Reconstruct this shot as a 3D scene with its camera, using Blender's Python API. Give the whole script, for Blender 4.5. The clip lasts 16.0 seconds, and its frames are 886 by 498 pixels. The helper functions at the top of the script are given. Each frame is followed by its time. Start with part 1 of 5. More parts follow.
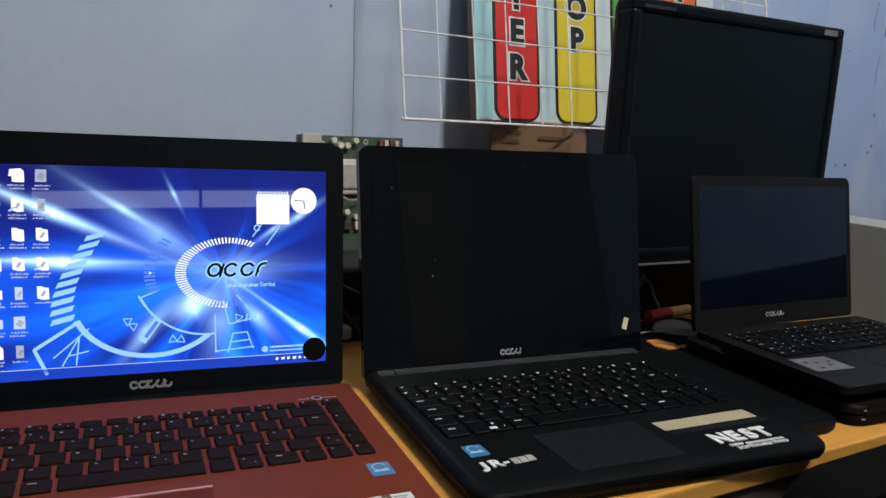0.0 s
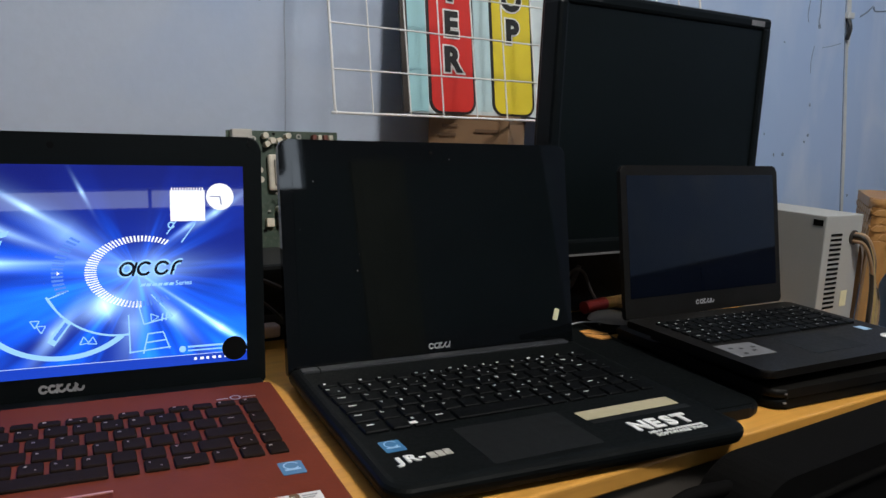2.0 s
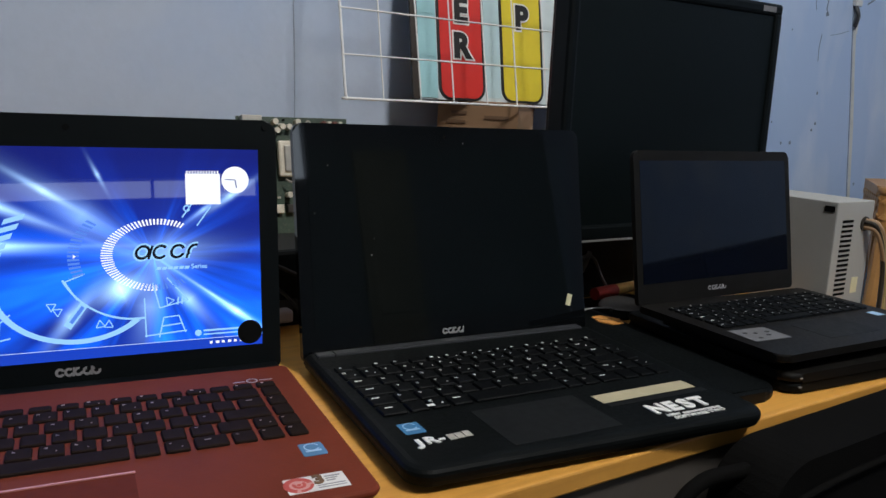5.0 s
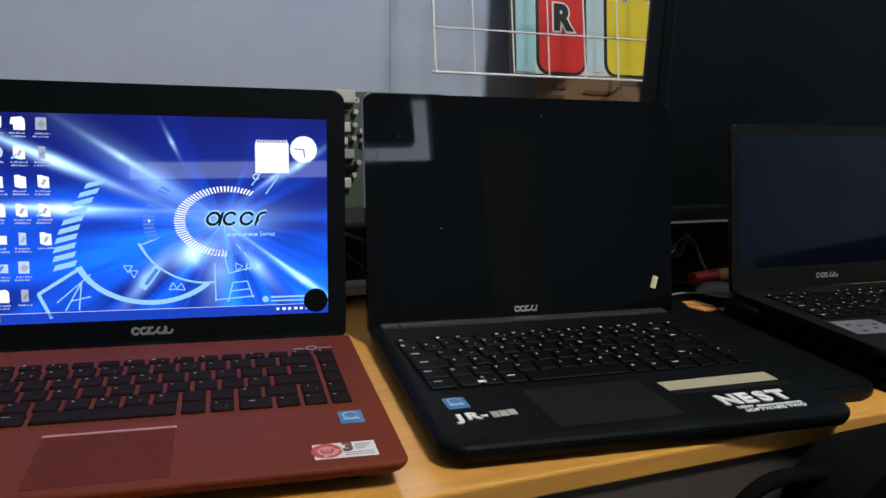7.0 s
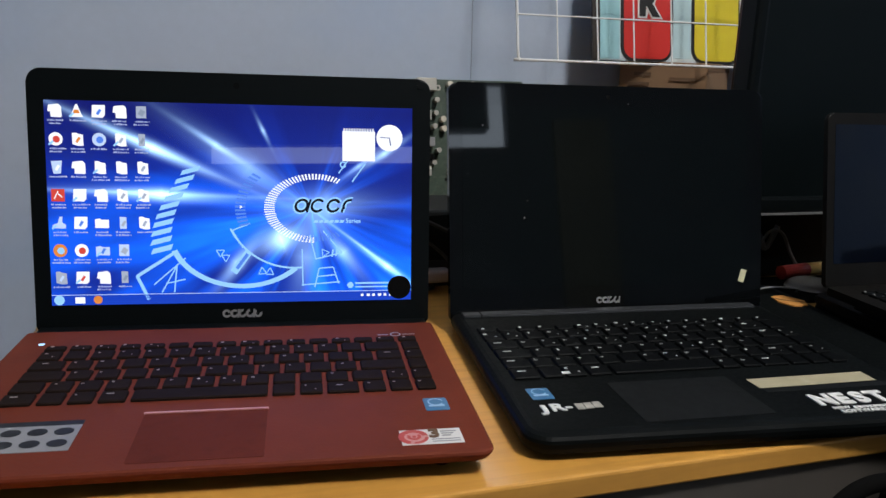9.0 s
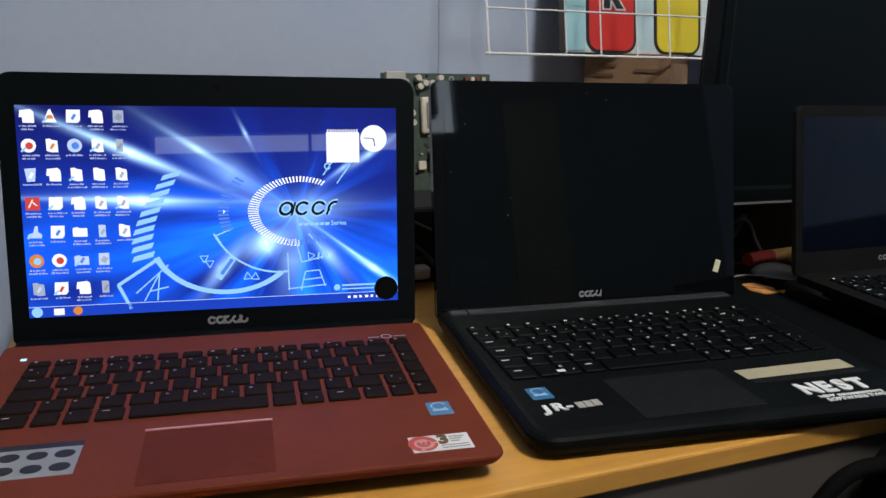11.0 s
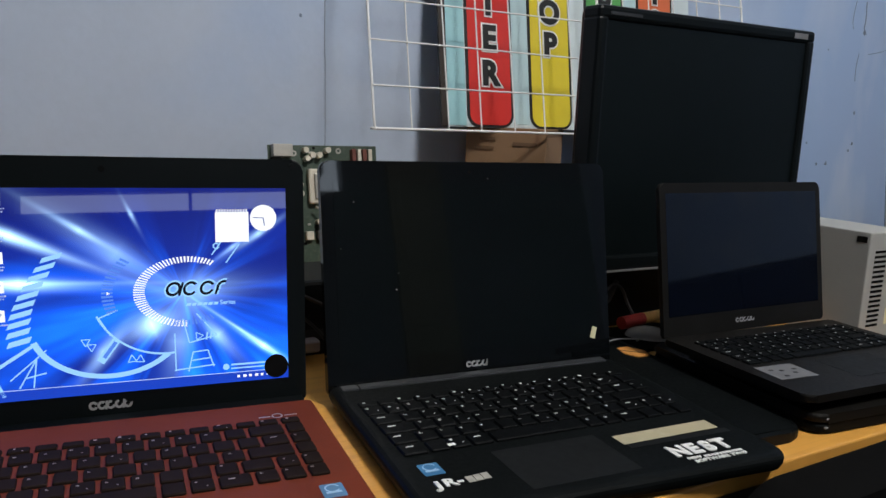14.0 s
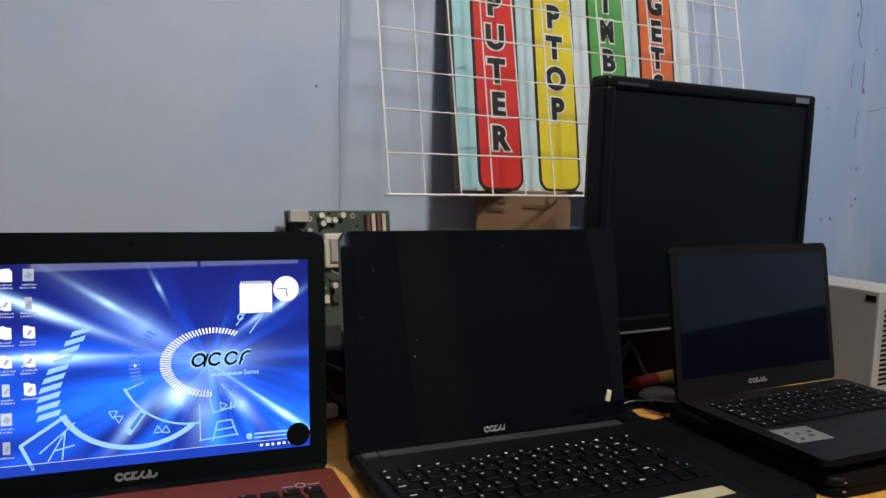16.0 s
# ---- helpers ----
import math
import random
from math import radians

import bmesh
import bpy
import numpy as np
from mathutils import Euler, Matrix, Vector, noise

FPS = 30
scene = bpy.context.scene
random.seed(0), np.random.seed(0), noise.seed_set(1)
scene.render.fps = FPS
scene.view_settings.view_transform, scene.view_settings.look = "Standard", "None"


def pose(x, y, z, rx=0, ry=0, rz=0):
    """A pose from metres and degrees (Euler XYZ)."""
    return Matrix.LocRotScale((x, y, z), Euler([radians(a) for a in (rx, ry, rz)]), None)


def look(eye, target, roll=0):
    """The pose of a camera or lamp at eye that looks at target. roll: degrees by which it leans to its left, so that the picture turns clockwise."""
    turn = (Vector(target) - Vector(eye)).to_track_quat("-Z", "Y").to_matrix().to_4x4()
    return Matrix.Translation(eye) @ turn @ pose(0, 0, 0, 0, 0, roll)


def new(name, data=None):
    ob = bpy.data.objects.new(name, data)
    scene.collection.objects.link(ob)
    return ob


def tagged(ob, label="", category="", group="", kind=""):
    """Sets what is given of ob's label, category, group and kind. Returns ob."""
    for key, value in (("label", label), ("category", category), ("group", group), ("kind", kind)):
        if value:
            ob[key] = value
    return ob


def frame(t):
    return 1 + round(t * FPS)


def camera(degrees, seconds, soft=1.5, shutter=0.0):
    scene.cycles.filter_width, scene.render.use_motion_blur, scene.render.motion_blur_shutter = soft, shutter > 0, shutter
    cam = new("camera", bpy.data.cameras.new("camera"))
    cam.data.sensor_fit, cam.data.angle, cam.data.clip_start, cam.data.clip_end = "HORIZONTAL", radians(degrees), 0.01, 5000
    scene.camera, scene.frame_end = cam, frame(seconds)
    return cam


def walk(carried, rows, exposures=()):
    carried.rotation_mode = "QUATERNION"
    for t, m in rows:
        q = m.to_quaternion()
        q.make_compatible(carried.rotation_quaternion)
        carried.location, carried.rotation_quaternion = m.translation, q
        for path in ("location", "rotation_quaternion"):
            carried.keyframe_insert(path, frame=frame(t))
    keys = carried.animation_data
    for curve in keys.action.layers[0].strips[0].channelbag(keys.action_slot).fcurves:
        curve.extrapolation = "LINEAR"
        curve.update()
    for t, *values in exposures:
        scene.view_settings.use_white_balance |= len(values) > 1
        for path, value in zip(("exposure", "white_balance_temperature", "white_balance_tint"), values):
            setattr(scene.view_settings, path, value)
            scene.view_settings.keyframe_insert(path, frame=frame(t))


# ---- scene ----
cam = camera(59.3, 16.0)
PATH = [
    (0, (0.0111, -0.0041, 1.0079), (0.5095, 0.8459, 0.8372), 3.25),
    (0.5, (0.0266, -0.0085, 1.0079), (0.5383, 0.8342, 0.8404), 2.86),
    (1, (0.0358, -0.0144, 1.0079), (0.5538, 0.8235, 0.8359), 2.53),
    (1.5, (0.0418, -0.0159, 1.0072), (0.5642, 0.8189, 0.8331), 2.38),
    (2, (0.0462, -0.0167, 1.0057), (0.5859, 0.8072, 0.8327), 2.60),
    (2.5, (0.0469, -0.0150, 1.0055), (0.6038, 0.7971, 0.8312), 2.86),
    (3, (0.0460, -0.0134, 1.0045), (0.6145, 0.7904, 0.8290), 2.97),
    (5.5, (0.0342, -0.0054, 0.9949), (0.5444, 0.8334, 0.8046), 2.22),
    (6, (0.0360, -0.0022, 0.9913), (0.4931, 0.8661, 0.7986), 2.40),
    (6.5, (0.0698, -0.0131, 0.9876), (0.4858, 0.8731, 0.7837), 2.19),
    (7, (0.0963, -0.0237, 0.9869), (0.4836, 0.8741, 0.7771), 2.20),
    (7.5, (0.1042, -0.0298, 0.9879), (0.4590, 0.8804, 0.7739), 2.12),
    (8, (0.1032, -0.0302, 0.9875), (0.4328, 0.8882, 0.7688), 1.91),
    (8.5, (0.0958, -0.0242, 0.9879), (0.4035, 0.9009, 0.7651), 1.86),
    (8.7, (0.0912, -0.0223, 0.9882), (0.3927, 0.9041, 0.7628), 1.94),
    (10.8, (0.0567, -0.0075, 1.0007), (0.4028, 0.8962, 0.7488), 1.34),
    (11, (0.0513, -0.0046, 1.0020), (0.4172, 0.8923, 0.7537), 1.59),
    (11.5, (0.0375, -0.0021, 1.0064), (0.4451, 0.8787, 0.7654), 1.80),
    (12, (0.0280, 0.0004, 1.0101), (0.4682, 0.8692, 0.7835), 2.10),
    (12.5, (0.0302, -0.0032, 1.0124), (0.4886, 0.8574, 0.7904), 2.28),
    (13, (0.0338, -0.0070, 1.0172), (0.5130, 0.8458, 0.8098), 2.63),
    (13.5, (0.0383, -0.0146, 1.0219), (0.5326, 0.8337, 0.8320), 2.61),
    (14, (0.0407, -0.0172, 1.0258), (0.5424, 0.8300, 0.8507), 2.49),
    (14.5, (0.0394, -0.0181, 1.0295), (0.5538, 0.8240, 0.8678), 2.63),
    (15, (0.0330, -0.0230, 1.0334), (0.5524, 0.8182, 0.8831), 2.80),
    (15.5, (0.0271, -0.0243, 1.0399), (0.5429, 0.8231, 0.9137), 2.78),
    (16, (0.0210, -0.0241, 1.0451), (0.5205, 0.8350, 0.9338), 1.87),
]
walk(cam, [(t, look(eye, target, roll)) for t, eye, target, roll in PATH],
     exposures=((0.0, 0.04, 6560, 10), (0.8, 0.09, 6620, 10), (3.2, 0.09, 6620, 10), (5.3, 0.0, 6500, 10), (12.8, 0.0, 6500, 10), (14.6, 0.05, 6600, 10), (16.0, 0.09, 6950, 11)))

# ---- world, light ----
world = bpy.data.worlds.new("world")
scene.world = world
world.use_nodes = True
wn = world.node_tree.nodes
sky = wn.new("ShaderNodeTexSky")
sky.sky_type, sky.sun_disc = "NISHITA", False
sky.sun_elevation, sky.sun_rotation = radians(35), radians(170)
world.node_tree.links.new(sky.outputs[0], wn["Background"].inputs[0])
wn["Background"].inputs[1].default_value = 0.15
scene.view_settings.exposure = 0.0

bulb = bpy.data.lights.new("ceiling_bulb", "POINT")
bulb.energy, bulb.color, bulb.shadow_soft_size = 96.0, (1.0, 0.985, 0.96), 0.16
new("ceiling_bulb", bulb).matrix_world = pose(0.69, -0.43, 2.43)


# ---- materials ----
def surface(name, col, rough=0.5, metal=0.0, vary=0.12, scale=8.0, bump=0.0, fine=120.0, spread=0.1, coat=0.0, spec=0.5, dirt=None, dirt_amount=0.0):
    """A painted, moulded or natural surface: two scales of colour change, uneven gloss and fine relief."""
    m = bpy.data.materials.new(name)
    m.use_nodes = True
    nt = m.node_tree
    n, ln = nt.nodes, nt.links
    b = n["Principled BSDF"]
    tc = n.new("ShaderNodeTexCoord")
    big, small = n.new("ShaderNodeTexNoise"), n.new("ShaderNodeTexNoise")
    big.inputs["Scale"].default_value, big.inputs["Detail"].default_value = scale, 5
    small.inputs["Scale"].default_value, small.inputs["Detail"].default_value = fine, 4
    for t in (big, small):
        ln.new(tc.outputs["Object"], t.inputs["Vector"])
    mul = n.new("ShaderNodeMath")
    mul.operation = "MULTIPLY_ADD"
    ln.new(big.outputs[0], mul.inputs[0])
    mul.inputs[1].default_value, mul.inputs[2].default_value = vary * 2.4, 1 - vary * 1.2
    mul2 = n.new("ShaderNodeMath")
    mul2.operation = "MULTIPLY_ADD"
    ln.new(small.outputs[0], mul2.inputs[0])
    mul2.inputs[1].default_value, mul2.inputs[2].default_value = vary, 1 - vary * 0.5
    both = n.new("ShaderNodeMath")
    both.operation = "MULTIPLY"
    ln.new(mul.outputs[0], both.inputs[0])
    ln.new(mul2.outputs[0], both.inputs[1])
    sc = n.new("ShaderNodeVectorMath")
    sc.operation = "SCALE"
    sc.inputs[0].default_value = col
    ln.new(both.outputs[0], sc.inputs["Scale"])
    out = sc.outputs[0]
    if dirt:
        mix, ramp = n.new("ShaderNodeMix"), n.new("ShaderNodeMapRange")
        mix.data_type = "RGBA"
        ramp.inputs[1].default_value, ramp.inputs[2].default_value, ramp.inputs[4].default_value = 0.52, 0.75, dirt_amount
        spots = n.new("ShaderNodeTexNoise")
        spots.inputs["Scale"].default_value, spots.inputs["Detail"].default_value = scale * 2.3, 8
        ln.new(tc.outputs["Object"], spots.inputs["Vector"])
        ln.new(spots.outputs[0], ramp.inputs[0])
        ln.new(ramp.outputs[0], mix.inputs["Factor"])
        ln.new(out, mix.inputs["A"])
        mix.inputs["B"].default_value = (*dirt, 1)
        out = mix.outputs["Result"]
    ln.new(out, b.inputs["Base Color"])
    gl = n.new("ShaderNodeMath")
    gl.operation, gl.use_clamp = "MULTIPLY_ADD", True
    ln.new(small.outputs[0], gl.inputs[0])
    gl.inputs[1].default_value, gl.inputs[2].default_value = spread * 2, rough - spread
    ln.new(gl.outputs[0], b.inputs["Roughness"])
    b.inputs["Metallic"].default_value = metal
    b.inputs["Specular IOR Level"].default_value = spec
    b.inputs["Coat Weight"].default_value = coat
    if bump:
        bp = n.new("ShaderNodeBump")
        bp.inputs["Strength"].default_value, bp.inputs["Distance"].default_value = bump, 0.002
        ln.new(small.outputs[0], bp.inputs["Height"])
        ln.new(bp.outputs[0], b.inputs["Normal"])
    return m


def lit(name, col, strength=1.0):
    """The lit picture elements of a screen."""
    m = bpy.data.materials.new(name)
    m.use_nodes = True
    b = m.node_tree.nodes["Principled BSDF"]
    b.inputs["Base Color"].default_value = (0.01, 0.01, 0.01, 1)
    b.inputs["Roughness"].default_value = 0.2
    b.inputs["Emission Color"].default_value = (*col, 1)
    b.inputs["Emission Strength"].default_value = strength
    return m


def wood_material():
    m = surface("honey_wood", (0.70, 0.345, 0.068), 0.36, vary=0.16, scale=6, fine=60, spread=0.1, coat=0.15)
    nt = m.node_tree
    n, ln = nt.nodes, nt.links
    tc, mp, wv = n.new("ShaderNodeTexCoord"), n.new("ShaderNodeMapping"), n.new("ShaderNodeTexNoise")
    mp.inputs["Scale"].default_value = (3.0, 70.0, 30.0)
    wv.inputs["Scale"].default_value, wv.inputs["Detail"].default_value, wv.inputs["Distortion"].default_value = 2.0, 6, 0.6
    ln.new(tc.outputs["Object"], mp.inputs[0])
    ln.new(mp.outputs[0], wv.inputs["Vector"])
    b = n["Principled BSDF"]
    old = b.inputs["Base Color"].links[0].from_socket
    mix, rg = n.new("ShaderNodeMix"), n.new("ShaderNodeMapRange")
    mix.data_type = "RGBA"
    rg.inputs[1].default_value, rg.inputs[2].default_value, rg.inputs[4].default_value = 0.45, 0.75, 0.45
    ln.new(wv.outputs[0], rg.inputs[0])
    ln.new(rg.outputs[0], mix.inputs["Factor"])
    ln.new(old, mix.inputs["A"])
    mix.inputs["B"].default_value = (0.42, 0.19, 0.04, 1)
    ln.new(mix.outputs["Result"], b.inputs["Base Color"])
    return m


WALL = surface("blue_plaster", (0.44, 0.51, 0.63), 0.75, vary=0.09, scale=1.6, bump=0.12, fine=90, dirt=(0.30, 0.42, 0.66), dirt_amount=0.5)
wall_nodes, wall_links = WALL.node_tree.nodes, WALL.node_tree.links
paint = wall_nodes["Principled BSDF"].inputs["Base Color"].links[0].from_socket
spot_tc, spot_xyz, fade, patch = (wall_nodes.new("ShaderNode" + k) for k in ("TexCoord", "SeparateXYZ", "MapRange", "TexNoise"))
patch.inputs["Scale"].default_value, patch.inputs["Detail"].default_value = 2.2, 6
wall_links.new(spot_tc.outputs["Object"], spot_xyz.inputs[0])
wall_links.new(spot_tc.outputs["Object"], patch.inputs["Vector"])
shift, tone = wall_nodes.new("ShaderNodeMath"), wall_nodes.new("ShaderNodeMix")
shift.operation, tone.data_type = "MULTIPLY_ADD", "RGBA"
wall_links.new(patch.outputs[0], shift.inputs[0])
shift.inputs[1].default_value = 0.9
wall_links.new(spot_xyz.outputs[0], shift.inputs[2])
wall_links.new(shift.outputs[0], fade.inputs[0])
fade.inputs[1].default_value, fade.inputs[2].default_value, fade.inputs[4].default_value = 1.35, 2.1, 0.85
wall_links.new(fade.outputs[0], tone.inputs["Factor"])
wall_links.new(paint, tone.inputs["A"])
tone.inputs["B"].default_value = (0.33, 0.46, 0.70, 1)
streak_map, streak, worn, chalk = (wall_nodes.new("ShaderNode" + k) for k in ("Mapping", "TexNoise", "MapRange", "Mix"))
streak_map.inputs["Scale"].default_value = (4.2, 4.2, 1.5)
streak.inputs["Scale"].default_value, streak.inputs["Detail"].default_value, streak.inputs["Distortion"].default_value = 1.6, 9, 0.7
wall_links.new(spot_tc.outputs["Object"], streak_map.inputs[0])
wall_links.new(streak_map.outputs[0], streak.inputs["Vector"])
worn.inputs[1].default_value, worn.inputs[2].default_value, worn.inputs[4].default_value = 0.46, 0.74, 0.55
wall_links.new(streak.outputs[0], worn.inputs[0])
amount = wall_nodes.new("ShaderNodeMath")
amount.operation = "MULTIPLY"
reach = wall_nodes.new("ShaderNodeMapRange")
reach.inputs[1].default_value, reach.inputs[2].default_value, reach.inputs[3].default_value = 1.15, 1.75, 0.12
wall_links.new(spot_xyz.outputs[0], reach.inputs[0])
wall_links.new(worn.outputs[0], amount.inputs[0])
wall_links.new(reach.outputs[0], amount.inputs[1])
chalk.data_type = "RGBA"
wall_links.new(amount.outputs[0], chalk.inputs["Factor"])
wall_links.new(tone.outputs["Result"], chalk.inputs["A"])
chalk.inputs["B"].default_value = (0.60, 0.66, 0.74, 1)
wall_links.new(chalk.outputs["Result"], wall_nodes["Principled BSDF"].inputs["Base Color"])
# far walls: dimness put into the colour, keeps their reflections in the screens faint
WALL_FAR = surface("darkened_plaster", (0.11, 0.125, 0.15), 0.8, vary=0.2, scale=1.5)
TAN_PAINT = surface("tan_paint", (0.20, 0.185, 0.125), 0.5, vary=0.25, scale=3)
CAB_WOOD = surface("dark_brown_wood", (0.028, 0.019, 0.013), 0.5, vary=0.25, scale=4, fine=60)
FLOOR = surface("grey_floor_tile", (0.075, 0.066, 0.060), 0.45, vary=0.2, scale=3, fine=40)
CEIL = surface("board_ceiling", (0.3, 0.3, 0.29), 0.85, vary=0.08, scale=2)
WOOD = wood_material()
APRON = surface("greyed_brown_board", (0.085, 0.074, 0.064), 0.6, vary=0.2, scale=5, fine=80)
STREAK = surface("bare_pale_plaster", (0.50, 0.52, 0.53), 0.8, vary=0.2, scale=20, bump=0.1, fine=120)
JOINT = surface("wall_joint", (0.33, 0.38, 0.47), 0.8, vary=0.2, scale=30)
WOOD_DARK = surface("table_leg_wood", (0.07, 0.035, 0.015), 0.5, vary=0.2, scale=5)
RED = surface("maroon_plastic", (0.154, 0.0325, 0.0170), 0.55, spec=0.08, vary=0.20, scale=9, bump=0.06, fine=400, spread=0.08, dirt=(0.108, 0.026, 0.015), dirt_amount=0.4)
RED_DARK = surface("maroon_pad", (0.118, 0.0235, 0.0125), 0.6, spec=0.06, vary=0.18, scale=25, fine=300, dirt=(0.075, 0.016, 0.009), dirt_amount=0.6)
RED_EDGE = surface("light_maroon_trim", (0.60, 0.28, 0.25), 0.3, vary=0.1, scale=30)
BLACK = surface("black_plastic", (0.0042, 0.0052, 0.0056), 0.42, spec=0.14, vary=0.25, scale=10, bump=0.04, fine=500, spread=0.1)
BLACK_DECK = surface("worn_black_deck", (0.0038, 0.0048, 0.0049), 0.48, spec=0.06, vary=0.3, scale=12, fine=260, spread=0.14, dirt=(0.009, 0.0105, 0.0115), dirt_amount=0.3)
BEZEL = surface("black_bezel", (0.0038, 0.0054, 0.0060), 0.38, spec=0.13, vary=0.25, scale=12, fine=400, spread=0.08)
KEY = surface("black_key", (0.0028, 0.0033, 0.0037), 0.5, spec=0.07, vary=0.25, scale=40, fine=300)
KEY_RED = surface("dark_key", (0.0165, 0.0105, 0.0085), 0.6, spec=0.03, vary=0.3, scale=40, fine=300)
PAD = surface("grey_black_pad", (0.0100, 0.0108, 0.0112), 0.45, spec=0.12, vary=0.25, scale=18, dirt=(0.0055, 0.0065, 0.007), dirt_amount=0.6)
GLASS_OFF = surface("dark_screen", (0.0026, 0.0042, 0.0046), 0.03, spec=0.45, vary=0.35, scale=6, fine=60, spread=0.015)
BEZEL_GLOSS = surface("glossy_black_bezel", (0.0028, 0.0036, 0.0042), 0.035, spec=0.42, vary=0.25, scale=12, fine=400, spread=0.02)
MATTE_PANEL = surface("matt_dark_panel", (0.0023, 0.0047, 0.0053), 0.45, spec=0.17, vary=0.35, scale=6, fine=60, spread=0.06)
GLASS_BLUE = surface("dark_blue_screen", (0.0018, 0.0036, 0.0085), 0.04, spec=0.40, vary=0.15, scale=5, fine=60, spread=0.05)
LEGEND = surface("white_print", (0.75, 0.75, 0.72), 0.6, vary=0.08, scale=80)
KEY_PRINT = surface("worn_white_key_print", (0.86, 0.86, 0.83), 0.6, vary=0.15, scale=60)
LEGEND_DIM = surface("grey_print", (0.42, 0.36, 0.36), 0.6, vary=0.15, scale=80)
SILVER = surface("silver_logo", (0.55, 0.55, 0.55), 0.35, metal=0.6, vary=0.06, scale=60)
GREY_BAR = surface("grey_hinge", (0.034, 0.036, 0.040), 0.38, spec=0.3, vary=0.15, scale=30)
GOLD = surface("dull_gold_tape", (0.42, 0.37, 0.24), 0.5, vary=0.10, scale=25, fine=150, dirt=(0.50, 0.46, 0.34), dirt_amount=0.5)
STICK_BLUE = surface("blue_sticker", (0.045, 0.18, 0.36), 0.35, vary=0.12, scale=60)
STICK_BLUE2 = surface("pale_blue_print", (0.35, 0.55, 0.75), 0.4, vary=0.1, scale=60)
STICK_WHITE = surface("white_sticker", (0.72, 0.70, 0.68), 0.5, vary=0.08, scale=60)
SEAL_PINK = surface("pink_print", (0.62, 0.30, 0.27), 0.45, vary=0.2, scale=90)
STICK_RED = surface("red_print", (0.50, 0.07, 0.055), 0.45, vary=0.15, scale=90)
STICK_FADED = surface("faded_cut_out_print", (0.40, 0.38, 0.33), 0.5, vary=0.35, scale=120)
STICK_DIM = surface("dull_silver_sticker", (0.15, 0.15, 0.155), 0.45, vary=0.18, scale=60)
STICK_GREY = surface("silver_sticker", (0.27, 0.27, 0.28), 0.4, vary=0.1, scale=60)
INK = surface("black_print", (0.012, 0.012, 0.012), 0.5, vary=0.1, scale=60)
CREAM = surface("cream_paper", (0.70, 0.66, 0.42), 0.7, vary=0.1, scale=60)
ORANGE_CARD = surface("orange_card", (0.62, 0.27, 0.06), 0.6, vary=0.1, scale=50)
WIRE = surface("white_coated_wire", (0.78, 0.78, 0.77), 0.4, vary=0.06, scale=40)
CYAN = surface("pale_cyan_print", (0.34, 0.60, 0.64), 0.35, vary=0.10, scale=12, fine=60, spread=0.12)
CYAN_PALE = surface("faint_cyan_print", (0.47, 0.63, 0.66), 0.35, vary=0.10, scale=12, fine=60, spread=0.12)
PALE = surface("pale_print", (0.60, 0.68, 0.70), 0.35, vary=0.10, scale=12, fine=60, spread=0.12)
S_RED = surface("red_stripe", (0.60, 0.035, 0.028), 0.35, vary=0.07, scale=10, fine=60)
S_YEL = surface("yellow_stripe", (0.68, 0.55, 0.035), 0.35, vary=0.07, scale=10, fine=60)
S_GRN = surface("green_stripe", (0.09, 0.33, 0.085), 0.35, vary=0.07, scale=10, fine=60)
S_ORG = surface("orange_stripe", (0.62, 0.14, 0.045), 0.35, vary=0.07, scale=10, fine=60)
CARTON = surface("brown_cardboard", (0.27, 0.16, 0.085), 0.8, vary=0.12, scale=10, fine=150, bump=0.05)
CARTON_INK = surface("faded_brown_print", (0.15, 0.085, 0.045), 0.8, vary=0.2, scale=60)
PCB = surface("green_circuit_board", (0.040, 0.065, 0.045), 0.45, vary=0.4, scale=90, fine=500, dirt=(0.12, 0.13, 0.10), dirt_amount=0.5)
TIN = surface("dull_tin", (0.42, 0.40, 0.36), 0.45, metal=0.5, vary=0.15, scale=60)
IVORY = surface("ivory_plastic", (0.62, 0.57, 0.47), 0.5, vary=0.1, scale=60)
BROWN_RED = surface("brick_red_plastic", (0.16, 0.045, 0.03), 0.5, vary=0.15, scale=60)
PSU_GREY = surface("beige_grey_steel", (0.40, 0.40, 0.375), 0.5, metal=0.1, vary=0.08, scale=14, fine=300)
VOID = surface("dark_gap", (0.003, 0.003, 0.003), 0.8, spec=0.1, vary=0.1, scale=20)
RATTAN = surface("tan_woven_plastic", (0.47, 0.235, 0.075), 0.42, vary=0.16, scale=22, fine=160)
CLOTH = surface("black_nylon", (0.0042, 0.0040, 0.0038), 0.85, spec=0.04, vary=0.35, scale=25, bump=0.25, fine=700)
CABLE_Y = surface("yellow_cable", (0.42, 0.31, 0.12), 0.5, vary=0.2, scale=60)
CABLE_D = surface("dark_cable", (0.03, 0.025, 0.02), 0.5, vary=0.2, scale=60)
CABLE_T = surface("tan_cable", (0.34, 0.22, 0.13), 0.5, vary=0.2, scale=60)
RED_TUBE = surface("red_tube", (0.55, 0.05, 0.04), 0.4, vary=0.15, scale=60)
YELLOW_TUBE = surface("amber_tube", (0.85, 0.55, 0.18), 0.4, vary=0.15, scale=60)
MINI_DECK = surface("dark_grey_deck", (0.0085, 0.0079, 0.0070), 0.40, spec=0.12, vary=0.3, scale=14, fine=300, spread=0.1, dirt=(0.015, 0.0145, 0.014), dirt_amount=0.3)
MOUSE = surface("glossy_black_grey", (0.30, 0.28, 0.27), 0.18, vary=0.1, scale=40)
